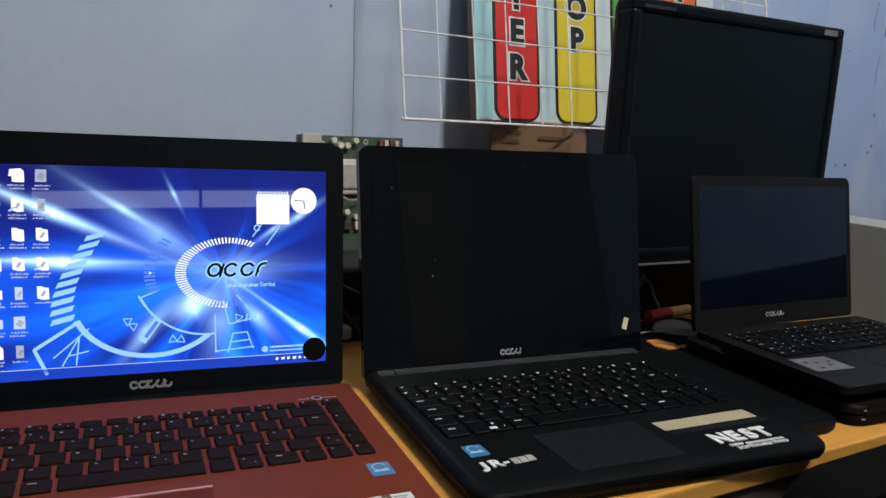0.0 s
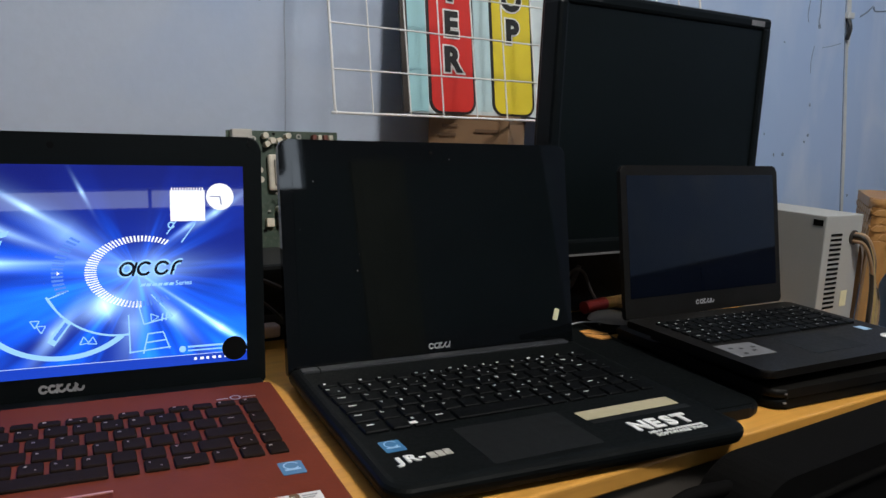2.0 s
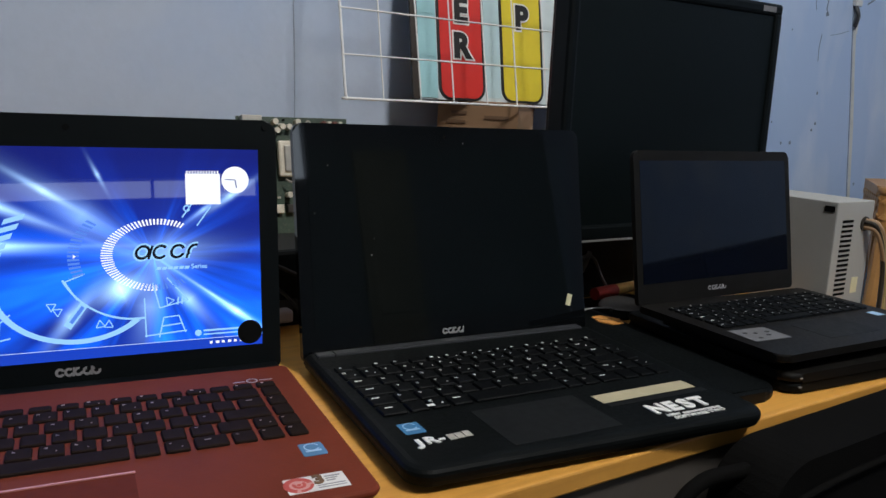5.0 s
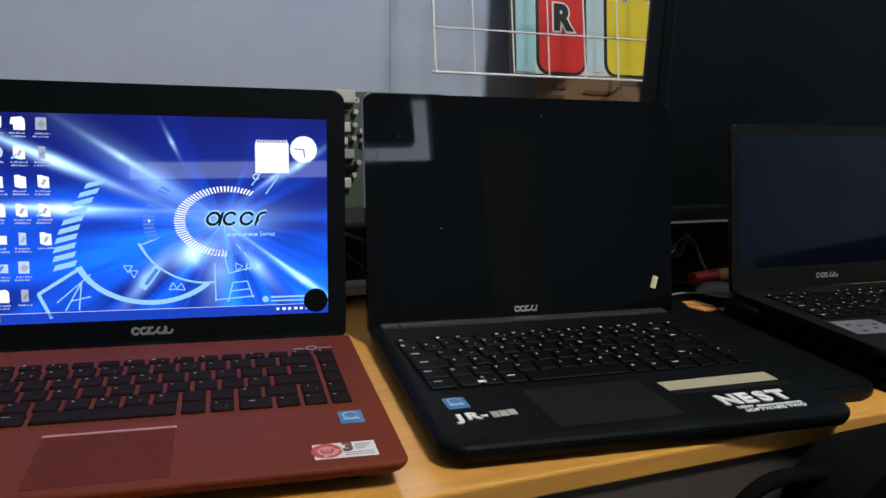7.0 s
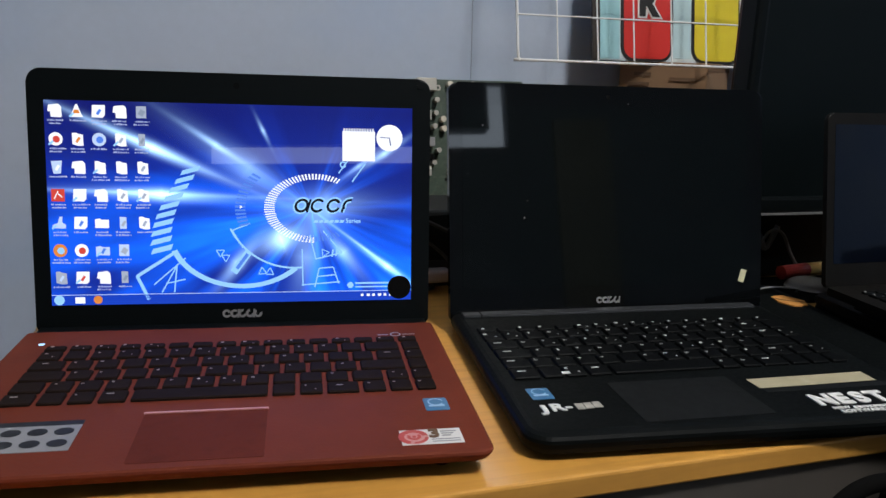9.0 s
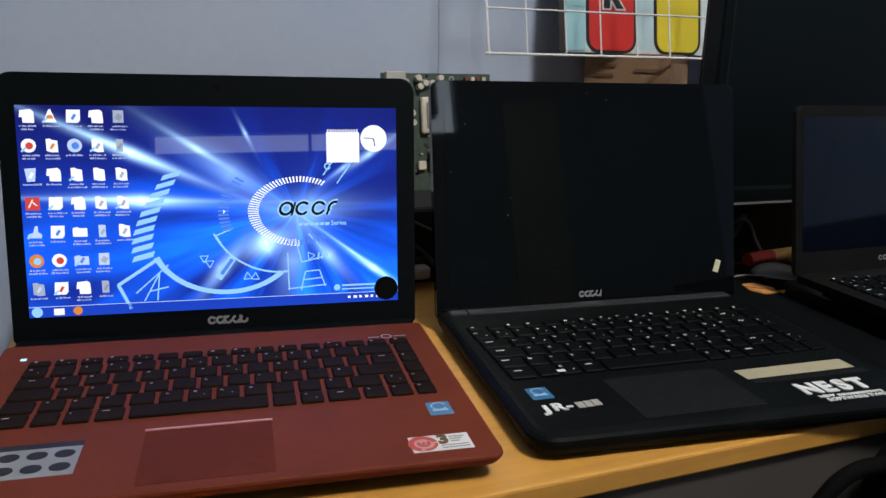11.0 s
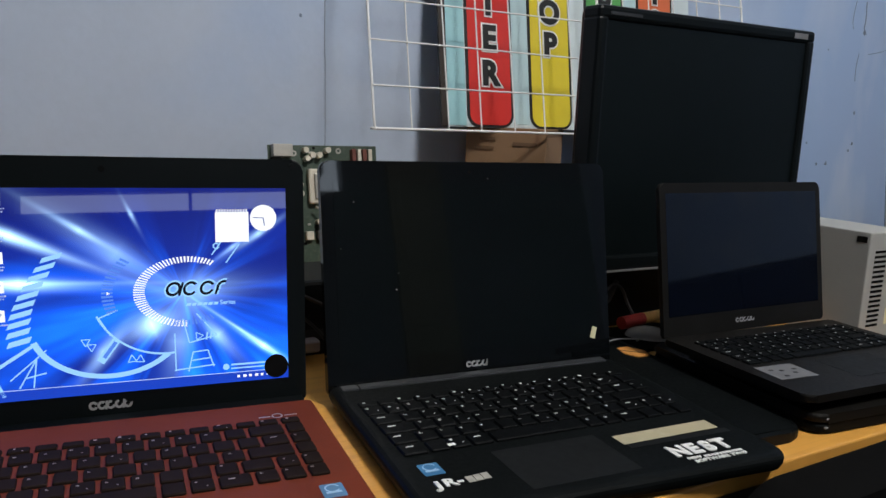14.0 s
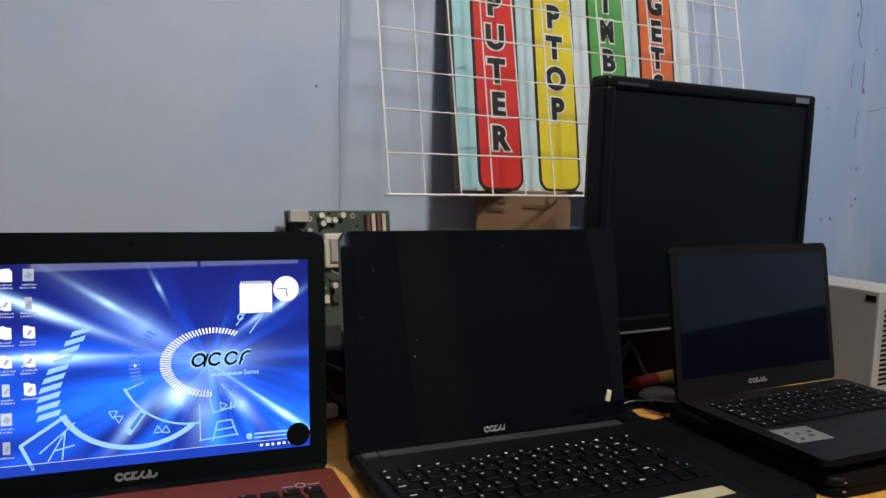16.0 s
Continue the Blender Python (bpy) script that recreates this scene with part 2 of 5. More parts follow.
CRACK = surface("wall_crack", (0.16, 0.20, 0.28), 0.8, vary=0.2, scale=60)

PX_WHITE = lit("screen_white", (0.92, 0.95, 1.0), 1.1)
PX_PALE = lit("screen_pale_blue", (0.30, 0.60, 1.0), 1.1)
PX_ICE = lit("screen_ice_blue", (0.55, 0.70, 1.0), 1.0)
PX_SILVER = lit("screen_silver", (0.42, 0.48, 0.62), 0.95)
PX_MID = lit("screen_mid_blue", (0.10, 0.27, 0.95), 0.9)
PX_GREY = lit("screen_grey", (0.30, 0.36, 0.48), 0.9)
PX_DARK = lit("screen_dark_blue", (0.008, 0.03, 0.30), 0.8)
PX_BAR = lit("screen_task_bar", (0.008, 0.060, 0.62), 0.9)
PX_TEXT = lit("screen_label_text", (0.50, 0.58, 0.92), 0.85)
PX_RED = lit("screen_red", (0.75, 0.07, 0.05), 0.9)
PX_ORANGE = lit("screen_orange", (0.85, 0.28, 0.05), 0.9)
PX_BLACK = lit("screen_black", (0.002, 0.004, 0.015), 0.5)
LED_BLUE = lit("blue_led", (0.35, 0.65, 1.0), 2.0)


def wallpaper():
    """Blue light-tunnel picture of the desktop, in the screen's own metres."""
    m = bpy.data.materials.new("desktop_picture")
    m.use_nodes = True
    nt = m.node_tree
    n, ln = nt.nodes, nt.links
    b = n["Principled BSDF"]

    def mt(op, a, c=None, d=None, clamp=False):
        k = n.new("ShaderNodeMath")
        k.operation, k.use_clamp = op, clamp
        for i, v in enumerate((a, c, d)):
            if v is None:
                continue
            if hasattr(v, "links"):
                ln.new(v, k.inputs[i])
            else:
                k.inputs[i].default_value = v
        return k.outputs[0]

    tc, sp = n.new("ShaderNodeTexCoord"), n.new("ShaderNodeSeparateXYZ")
    ln.new(tc.outputs["Object"], sp.inputs[0])
    x, z = sp.outputs[0], sp.outputs[2]
    dx, dz = mt("SUBTRACT", x, 0.220), mt("SUBTRACT", z, 0.084)
    r = mt("SQRT", mt("ADD", mt("MULTIPLY", dx, dx), mt("MULTIPLY", dz, dz)))
    ux, uz = mt("DIVIDE", dx, mt("ADD", r, 0.001)), mt("DIVIDE", dz, mt("ADD", r, 0.001))
    cv = n.new("ShaderNodeCombineXYZ")
    ln.new(ux, cv.inputs[0])
    ln.new(uz, cv.inputs[1])
    ln.new(mt("MULTIPLY", r, 1.5), cv.inputs[2])
    ns = n.new("ShaderNodeTexNoise")
    ns.inputs["Scale"].default_value, ns.inputs["Detail"].default_value = 2.3, 3
    ln.new(cv.outputs[0], ns.inputs["Vector"])
    ray = mt("MULTIPLY", mt("SUBTRACT", ns.outputs[0], 0.43, clamp=True), 4.2, clamp=True)
    near = mt("POWER", mt("DIVIDE", 0.035, mt("ADD", r, 0.035)), 1.2)
    low = mt("MULTIPLY_ADD", z, -4.4, 0.74, clamp=True)
    fac = mt("ADD", mt("MULTIPLY", ray, mt("MULTIPLY_ADD", low, 0.85, 0.06)), mt("MULTIPLY", near, 0.28))
    fac = mt("ADD", fac, mt("MULTIPLY", low, 0.22), clamp=True)
    ramp = n.new("ShaderNodeValToRGB")
    e = ramp.color_ramp.elements
    e[0].position, e[0].color = 0.0, (0.003, 0.004, 0.085, 1)
    e[1].position, e[1].color = 1.0, (0.13, 0.46, 1.0, 1)
    for p, c in ((0.20, (0.004, 0.018, 0.24, 1)), (0.46, (0.004, 0.095, 0.80, 1)), (0.70, (0.012, 0.25, 1.0, 1))):
        k = e.new(p)
        k.color = c
    ln.new(fac, ramp.inputs[0])
    glow = None
    for cx, cz, turn, long, wide, power in (
        (0.086, 0.1355, -24, 0.030, 0.0042, 1.5), (0.070, 0.143, -24, 0.045, 0.0018, 0.6), (0.092, 0.0955, -3, 0.024, 0.0045, 1.6),
        (0.075, 0.097, -2, 0.060, 0.0018, 0.6), (0.1785, 0.152, -65, 0.006, 0.0015, 0.8), (0.138, 0.139, -33, 0.018, 0.0026, 0.9),
        (0.288, 0.031, -36, 0.014, 0.0026, 1.5), (0.268, 0.047, -37, 0.030, 0.0012, 0.7), (0.285, 0.1335, 34, 0.013, 0.0026, 0.9),
        (0.262, 0.122, 36, 0.010, 0.0018, 0.7), (0.193, 0.0565, 20, 0.010, 0.009, 1.6), (0.234, 0.0855, 4, 0.020, 0.012, 0.55), (0.155, 0.035, 52, 0.014, 0.0050, 0.8),
        (0.248, 0.044, -50, 0.012, 0.005, 0.8), (0.165, 0.118, -35, 0.035, 0.010, 0.4), (0.215, 0.040, 80, 0.02, 0.010, 0.4),
    ):
        c, s = math.cos(radians(turn)), math.sin(radians(turn))
        ax, az = mt("SUBTRACT", x, cx), mt("SUBTRACT", z, cz)
        a = mt("MULTIPLY", mt("ADD", mt("MULTIPLY", ax, c), mt("MULTIPLY", az, s)), 1 / long)
        d = mt("MULTIPLY", mt("SUBTRACT", mt("MULTIPLY", az, c), mt("MULTIPLY", ax, s)), 1 / wide)
        q = mt("ADD", mt("ABSOLUTE", a), mt("MULTIPLY", d, d))
        g = mt("MULTIPLY", mt("EXPONENT", mt("MULTIPLY", q, -1.0)), power)
        glow = g if glow is None else mt("ADD", glow, g)
    tint = n.new("ShaderNodeVectorMath")
    tint.operation = "SCALE"
    tint.inputs[0].default_value = (0.40, 0.68, 1.0)
    ln.new(glow, tint.inputs["Scale"])
    add = n.new("ShaderNodeVectorMath")
    ln.new(ramp.outputs[0], add.inputs[0])
    ln.new(tint.outputs[0], add.inputs[1])
    ln.new(add.outputs[0], b.inputs["Emission Color"])
    b.inputs["Emission Strength"].default_value = 1.5
    b.inputs["Base Color"].default_value = (0.008, 0.008, 0.01, 1)
    b.inputs["Roughness"].default_value = 0.02
    return m


OUTSIDE = lit("hazy_daylight", (0.74, 0.86, 1.0), 3.4)
SCREEN = wallpaper()


# ---- builders ----
def part(name, bm, material, parent, label="", smooth=False):
    me = bpy.data.meshes.new(name)
    bmesh.ops.recalc_face_normals(bm, faces=bm.faces)
    bm.to_mesh(me)
    bm.free()
    me.materials.append(material)
    if smooth:
        me.shade_smooth()
    ob = new(name, me)
    ob.parent = parent
    if label:
        tagged(ob, label)
    return ob


def alone(name, bm, material, m, label, category, group="", kind="", smooth=False):
    ob = part(name, bm, material, None, "", smooth)
    ob.matrix_basis = m
    return tagged(ob, label, category, group, kind)


def thing(name, m, label, category, group=""):
    ob = new(name)
    ob.empty_display_size = 0.02
    ob.matrix_basis = m
    return tagged(ob, label, category, group)


def cuboid(x0, x1, y0, y1, z0, z1, bevel=0.0, bm=None):
    own = bmesh.new()
    bmesh.ops.create_cube(own, size=1, matrix=Matrix.Translation(((x0 + x1) / 2, (y0 + y1) / 2, (z0 + z1) / 2)) @ Matrix.Diagonal((x1 - x0, y1 - y0, z1 - z0, 1)))
    if bevel:
        bmesh.ops.bevel(own, geom=list(own.edges), offset=bevel, segments=2, affect="EDGES", profile=0.5)
    return own if bm is None else joined(bm, own)


def joined(bm, other):
    me = bpy.data.meshes.new("join")
    other.to_mesh(me)
    other.free()
    bm.from_mesh(me)
    bpy.data.meshes.remove(me)
    return bm


def outline(w, d, r, steps=6):
    """Points of a rectangle with rounded corners; r: one radius or four (from the far right, anticlockwise)."""
    rs = r if isinstance(r, tuple) else (r,) * 4
    pts = []
    for k, (sx, sy) in enumerate(((1, 1), (-1, 1), (-1, -1), (1, -1))):
        q = rs[k]
        for i in range(steps + 1):
            a = radians(90 * k + 90 * i / steps)
            pts.append((sx * (w / 2 - q) + q * math.cos(a), sy * (d / 2 - q) + q * math.sin(a)))
    return pts


def prism(pts, z0, z1, bevel=0.0, axis="z", segments=2):
    """A flat outline pulled from z0 to z1; axis y: the outline stands upright and is pulled along y."""
    bm = bmesh.new()
    place = (lambda p, h: (p[0], p[1], h)) if axis == "z" else (lambda p, h: (p[0], h, p[1]))
    low = [bm.verts.new(place(p, z0)) for p in pts]
    high = [bm.verts.new(place(p, z1)) for p in pts]
    bm.faces.new(low[::-1])
    bm.faces.new(high)
    for i in range(len(pts)):
        j = (i + 1) % len(pts)
        bm.faces.new((low[i], low[j], high[j], high[i]))
    if bevel:
        edges = [e for e in bm.edges if len({v.co[2 if axis == "z" else 1] > (z0 + z1) / 2 for v in e.verts}) == 1]
        bmesh.ops.bevel(bm, geom=edges, offset=bevel, segments=segments, affect="EDGES", profile=0.5)
    return bm


def loft(layers, w, d, radii, shift=(0, 0)):
    """A rounded slab built from layers (inset, height), from the bottom up."""
    bm = bmesh.new()
    rings = []
    for inset, z in layers:
        rs = tuple(max(q - inset * 0.6, 0.001) for q in radii)
        rings.append([bm.verts.new((x + shift[0], y + shift[1], z)) for x, y in outline(w - 2 * inset, d - 2 * inset, rs, 8)])
    for a, b in zip(rings, rings[1:]):
        for k in range(len(a)):
            j = (k + 1) % len(a)
            bm.faces.new((a[k], a[j], b[j], b[k]))
    bm.faces.new(rings[0][::-1])
    bm.faces.new(rings[-1])
    return bm


def moved(bm, m):
    bm.transform(m)
    return bm


def rod(a, b, r, sides=8, r2=None, bm=None):
    a, b = Vector(a), Vector(b)
    own = bmesh.new()
    bmesh.ops.create_cone(own, cap_ends=True, segments=sides, radius1=r, radius2=r if r2 is None else r2, depth=(b - a).length,
                          matrix=Matrix.Translation((a + b) / 2) @ (b - a).to_track_quat("Z", "Y").to_matrix().to_4x4())
    return own if bm is None else joined(bm, own)


def tube(points, r, sides=8, steps=8):
    """A cable through the given points, smoothly bent."""
    pts = [Vector(p) for p in points]
    ext = [2 * pts[0] - pts[1]] + pts + [2 * pts[-1] - pts[-2]]
    line = []
    for i in range(1, len(ext) - 2):
        for k in range(steps):
            t = k / steps
            p0, p1, p2, p3 = ext[i - 1 : i + 3]
            line.append(0.5 * (2 * p1 + (p2 - p0) * t + (2 * p0 - 5 * p1 + 4 * p2 - p3) * t * t + (3 * p1 - p0 - 3 * p2 + p3) * t**3))
    line.append(pts[-1])
    bm = bmesh.new()
    rings = []
    for i, p in enumerate(line):
        way = (line[min(i + 1, len(line) - 1)] - line[max(i - 1, 0)]).normalized()
        side = way.cross(Vector((0.31, 0.17, 0.93))).normalized()
        up = side.cross(way)
        rings.append([bm.verts.new(p + r * (math.cos(2 * math.pi * k / sides) * side + math.sin(2 * math.pi * k / sides) * up)) for k in range(sides)])
    for a, b in zip(rings, rings[1:]):
        for k in range(sides):
            bm.faces.new((a[k], a[(k + 1) % sides], b[(k + 1) % sides], b[k]))
    bm.faces.new(rings[0][::-1])
    bm.faces.new(rings[-1])
    return bm


def lettering(text, size, fat=0.0, deep=0.0004):
    """Letters of the built-in font as a mesh, centred, upright in the x-z plane, facing -y."""
    cu = bpy.data.curves.new("letters", "FONT")
    cu.body, cu.size, cu.offset, cu.extrude, cu.align_x, cu.align_y = text, size, fat, deep, "CENTER", "CENTER"
    cu.resolution_u = 4
    ob = bpy.data.objects.new("letters", cu)
    me = bpy.data.meshes.new_from_object(ob)
    bm = bmesh.new()
    bm.from_mesh(me)
    bpy.data.objects.remove(ob)
    bpy.data.curves.remove(cu)
    bpy.data.meshes.remove(me)
    bm.transform(Matrix.Rotation(radians(90), 4, "X"))
    return bm


def arc_band(cx, cz, r0, r1, a0, a1, y, steps=24):
    """A flat bow in the x-z plane, as a thin plate."""
    pts = [(cx + r1 * math.cos(radians(a0 + (a1 - a0) * i / steps)), cz + r1 * math.sin(radians(a0 + (a1 - a0) * i / steps))) for i in range(steps + 1)]
    pts += [(cx + r0 * math.cos(radians(a1 + (a0 - a1) * i / steps)), cz + r0 * math.sin(radians(a1 + (a0 - a1) * i / steps))) for i in range(steps + 1)]
    return prism(pts, y - 0.0001, y, axis="y")


def disc_plate(cx, cz, r, y, sides=28, rz=None):
    return prism([(cx + r * math.cos(2 * math.pi * k / sides), cz + (rz or r) * math.sin(2 * math.pi * k / sides)) for k in range(sides)], y - 0.0001, y, axis="y")


def plate(x0, x1, z0, z1, y):
    return cuboid(x0, x1, y - 0.0001, y, z0, z1)


def flat_tile(x0, x1, y0, y1, z, h=0.00015):
    return cuboid(x0, x1, y0, y1, z, z + h)


def stroke(a, b, w, y):
    """A straight flat stroke in the x-z plane."""
    d = Vector((b[0] - a[0], b[1] - a[1])).normalized() * (w / 2)
    return prism([(a[0] - d.y, a[1] + d.x), (a[0] + d.y, a[1] - d.x), (b[0] + d.y, b[1] - d.x), (b[0] - d.y, b[1] + d.x)], y - 0.0001, y, axis="y")


# ---- the room ----
TOP = 0.743          # height of the table top
BACK = 1.06          # face of the wall behind the table


def structure(name, bm, material, label, category="wall"):
    return tagged(part(name, bm, material, None), label, category, kind="structure")


structure("wall_back", cuboid(-2.2, 2.85, BACK, BACK + 0.12, 0, 2.75), WALL, "pale blue painted plaster wall with faint stains")
structure("wall_left", cuboid(-2.32, -2.2, -3.12, BACK + 0.12, 0, 2.75), WALL_FAR, "painted side wall of the room, coloured dark to look dim")
structure("wall_right", cuboid(2.85, 2.97, -3.12, BACK + 0.12, 0, 2.75), WALL, "pale blue painted plaster side wall")
structure("floor", cuboid(-2.32, 2.97, -3.12, BACK + 0.12, -0.1, 0), FLOOR, "dark grey floor of the workshop", "floor")
structure("ceiling", cuboid(-2.32, 2.97, -3.12, BACK + 0.12, 2.75, 2.85), CEIL, "plain board ceiling", "ceiling")
# opposite wall with a narrow opening to the daylight outside
far = bmesh.new()
for x0, x1, z0, z1 in ((-2.2, 2.85, 0, 1.335), (-2.2, -0.90, 1.335, 1.445), (0.50, 2.85, 1.335, 1.445), (-2.2, 2.85, 1.445, 1.945),
                       (1.230, 2.85, 1.945, 2.36), (-2.2, 0.55, 1.945, 2.36), (0.55, 1.12, 2.060, 2.36), (-2.2, 2.85, 2.36, 2.75)):
    cuboid(x0, x1, -3.12, -3.0, z0, z1, bm=far)
structure("wall_opposite", far, WALL_FAR, "wall opposite the table with two daylight openings, coloured dark to look dim")
slot_bm = cuboid(-0.90, 0.50, -3.11, -3.01, 1.335, 1.339)
cuboid(-0.050, -0.034, -3.08, -3.05, 1.339, 1.445, bm=slot_bm)
structure("window_1", slot_bm, WOOD_DARK, "long low window slot with a dark wooden sill and bar", "window")
upper_bm = cuboid(0.55, 1.232, -3.11, -2.995, 1.939, 1.945)
cuboid(1.118, 1.232, -3.11, -2.995, 2.36, 2.366, bm=upper_bm)
structure("window_2", upper_bm, WOOD_DARK, "high stepped window opening partly boarded up", "window")
# added tan panel, there only to reflect as a brownish strip in the black laptop
reflected_panel_bm = cuboid(1.50, 1.84, -2.999, -2.962, 0.005, 2.10, 0.004)
for z0, z1 in ((0.15, 0.95), (1.10, 1.98)):
    cuboid(1.56, 1.78, -2.962, -2.954, z0, z1, 0.006, bm=reflected_panel_bm)
structure("reflected_panel_1", reflected_panel_bm, TAN_PAINT, "narrow tan panel on the opposite wall, added for its reflection in the dark screen", "door")
structure("backdrop", cuboid(-3.2, 3.6, -3.75, -3.70, 0, 3.2), OUTSIDE, "bright hazy daylight outside the window", "backdrop")
# low cabinet by the side wall, seen in the glossy screens
cab = thing("cabinet", pose(2.85, -0.92, 0), "low dark wooden cabinet against the blue side wall", "cabinet")
part("body", cuboid(-0.40, 0, -0.50, 0.50, 0.06, 0.98, 0.004), CAB_WOOD, cab)
part("plinth", cuboid(-0.37, 0, -0.47, 0.47, 0, 0.062), VOID, cab)
for y0, y1, yh in ((-0.49, -0.004, -0.04), (0.004, 0.49, 0.04)):
    leaf = part("door", cuboid(-0.418, -0.401, y0, y1, 0.08, 0.96, 0.003), CAB_WOOD, cab)
    part("handle", rod((-0.432, yh, 0.55), (-0.432, yh, 0.65), 0.005, 8), TIN, leaf)

# seams, specks and cracks of the blue wall
def wall_strip(pts, widths, deep):
    """A flat uneven strip down the wall through the given points, starting at its left edge."""
    edge = [(x, z) for x, z in pts] + [(x + w, z) for (x, z), w in reversed(list(zip(pts, widths)))]
    return prism(edge, BACK - deep, BACK + 0.001, axis="y")


seam_line = [(1.80, 1.75), (1.815, 1.45), (1.838, 1.278), (1.852, 1.20), (1.866, 1.124), (1.891, 0.99), (1.913, 0.864), (1.94, 0.70), (1.97, 0.30)]
structure("trim", wall_strip([(x + 0.004, z) for x, z in seam_line], (0.012, 0.012, 0.018, 0.010, 0.009, 0.012, 0.010, 0.009, 0.009), 0.0012), STREAK, "pale bare plaster strip along a wall seam", "trim")
tagged(part("crack", tube([(x, BACK, z) for x, z in seam_line], 0.0014, 6, 4), CRACK, None), "long dark seam running down the plaster", "crack", "cracks in the wall", "structure")
tagged(part("crack", tube([(0.4665, BACK, 1.9), (0.4670, BACK, 1.193), (0.4690, BACK, 1.08), (0.4705, BACK, 0.987), (0.472, BACK, 0.75)], 0.0009, 6, 4), JOINT, None), "fine upright joint in the painted wall", "crack", "cracks in the wall", "structure")
hook = alone("wall_hook", cuboid(1.836, 1.862, BACK - 0.010, BACK, 1.262, 1.276, 0.002), STREAK, Matrix(), "small pale hook plastered into the wall seam", "hook")
part("stem", tube([(1.844, BACK - 0.004, 1.262), (1.846, BACK - 0.012, 1.240), (1.850, BACK - 0.005, 1.215)], 0.0050, 6), GREY_BAR, hook, "dark bent stem", smooth=True)
part("loose_flake", cuboid(1.858, 1.866, BACK - 0.004, BACK, 1.20, 1.245, 0.001), STREAK, hook, "loose pale flake")
random.seed(3)
for base_x, base_z, size in ((1.742, 1.060, 0.0050), (1.749, 0.990, 0.0045), (1.661, 0.945, 0.0050), (2.156, 1.094, 0.0035), (1.946, 0.847, 0.0040), (1.742, 1.236, 0.0060), (1.628, 0.945, 0.0040), (1.738, 0.975, 0.0040),
                             (0.431, 1.148, 0.003), (0.385, 1.36, 0.003), (1.62, 1.19, 0.003), (1.585, 0.99, 0.003), (1.78, 1.33, 0.004), (0.16, 1.33, 0.002), (1.70, 1.40, 0.005)):
    spot = prism([(base_x + size * (0.4 + 0.6 * random.random()) * math.cos(k * 0.9), base_z + size * (0.5 + 0.7 * random.random()) * math.sin(k * 0.9)) for k in range(7)], BACK - 0.0006, BACK + 0.001, axis="y")
    tagged(part("stain", spot, CRACK, None), "small dark speck on the blue wall", "stain", "specks on the wall", "structure")
for line, r in (([(1.736, 1.30), (1.740, 1.262), (1.738, 1.245), (1.748, 1.232)], 0.0014), ([(1.900, 1.272), (1.925, 1.284), (1.950, 1.300), (1.962, 1.291), (2.02, 1.297), (2.09, 1.303), (2.13, 1.303), (2.164, 1.331), (2.3, 1.335)], 0.0019),
                ([(1.700, 1.30), (1.694, 1.26), (1.699, 1.24)], 0.0008), ([(1.732, 1.19), (1.727, 1.16), (1.729, 1.13)], 0.0008), ([(1.70, 1.44), (1.712, 1.40), (1.706, 1.36), (1.722, 1.33)], 0.0012), ([(1.765, 1.190), (1.80, 1.196), (1.835, 1.205)], 0.0006)):
    tagged(part("crack", tube([(x, BACK, z) for x, z in line], r, 5, 5), CRACK, None), "dark crack in the painted plaster", "crack", "cracks in the wall", "structure")

# ---- table ----
table = thing("table", pose(0.45, 0.70, 0), "honey-coloured wooden work table against the blue wall", "table")
part("tabletop", cuboid(-0.508, 0.635, -0.331, 0.352, TOP - 0.016, TOP, 0.002), WOOD, table, "glossy honey-coloured wooden tabletop")
for x in (-0.47, 0.61):
    for y in (-0.25, 0.30):
        part("leg", cuboid(x - 0.025, x + 0.025, y - 0.025, y + 0.025, 0, TOP - 0.016, 0.003), WOOD_DARK, table)
part("apron", cuboid(-0.47, 0.60, -0.326, -0.308, TOP - 0.13, TOP - 0.016), APRON, table, "greyed brown board under the tabletop")


# ---- keyboards ----
CAP_SHAPES = {}


def key_mesh(w, d, material):
    """One sloped key cap, shared between keys of that size."""
    tag = (round(w, 4), round(d, 4), material.name)
    if tag not in CAP_SHAPES:
        bm = bmesh.new()
        h, s = 0.0022, 0.0011
        low, mid, top = ([bm.verts.new((x, y, z)) for x, y in outline(w - 2 * i, d - 2 * i, 0.0014 - 0.3 * i, 2)] for i, z in ((0, 0), (0, h * 0.6), (s * 0.7, h)))
        for a, b in ((low, mid), (mid, top)):
            for k in range(len(a)):
                j = (k + 1) % len(a)
                bm.faces.new((a[k], a[j], b[j], b[k]))
        bm.faces.new(top)
        me = bpy.data.meshes.new("key")
        bm.to_mesh(me)
        bm.free()
        me.materials.append(material)
        CAP_SHAPES[tag] = me
    return CAP_SHAPES[tag]


ROWS_OF_KEYS = (
    [0.95] * 16,
    [1.0] * 13 + [1.6, 0.9],
    [1.4] + [1.0] * 12 + [1.2, 0.9],
    [1.65] + [1.0] * 11 + [1.95, 0.9],
    [1.25] + [1.0] * 11 + [1.35, 1.0, 0.9],
    [1.25, 1.0, 1.0, 1.1, 4.9, 1.0, 1.0, 1.35, 1.0, 1.0, 0.9],
)


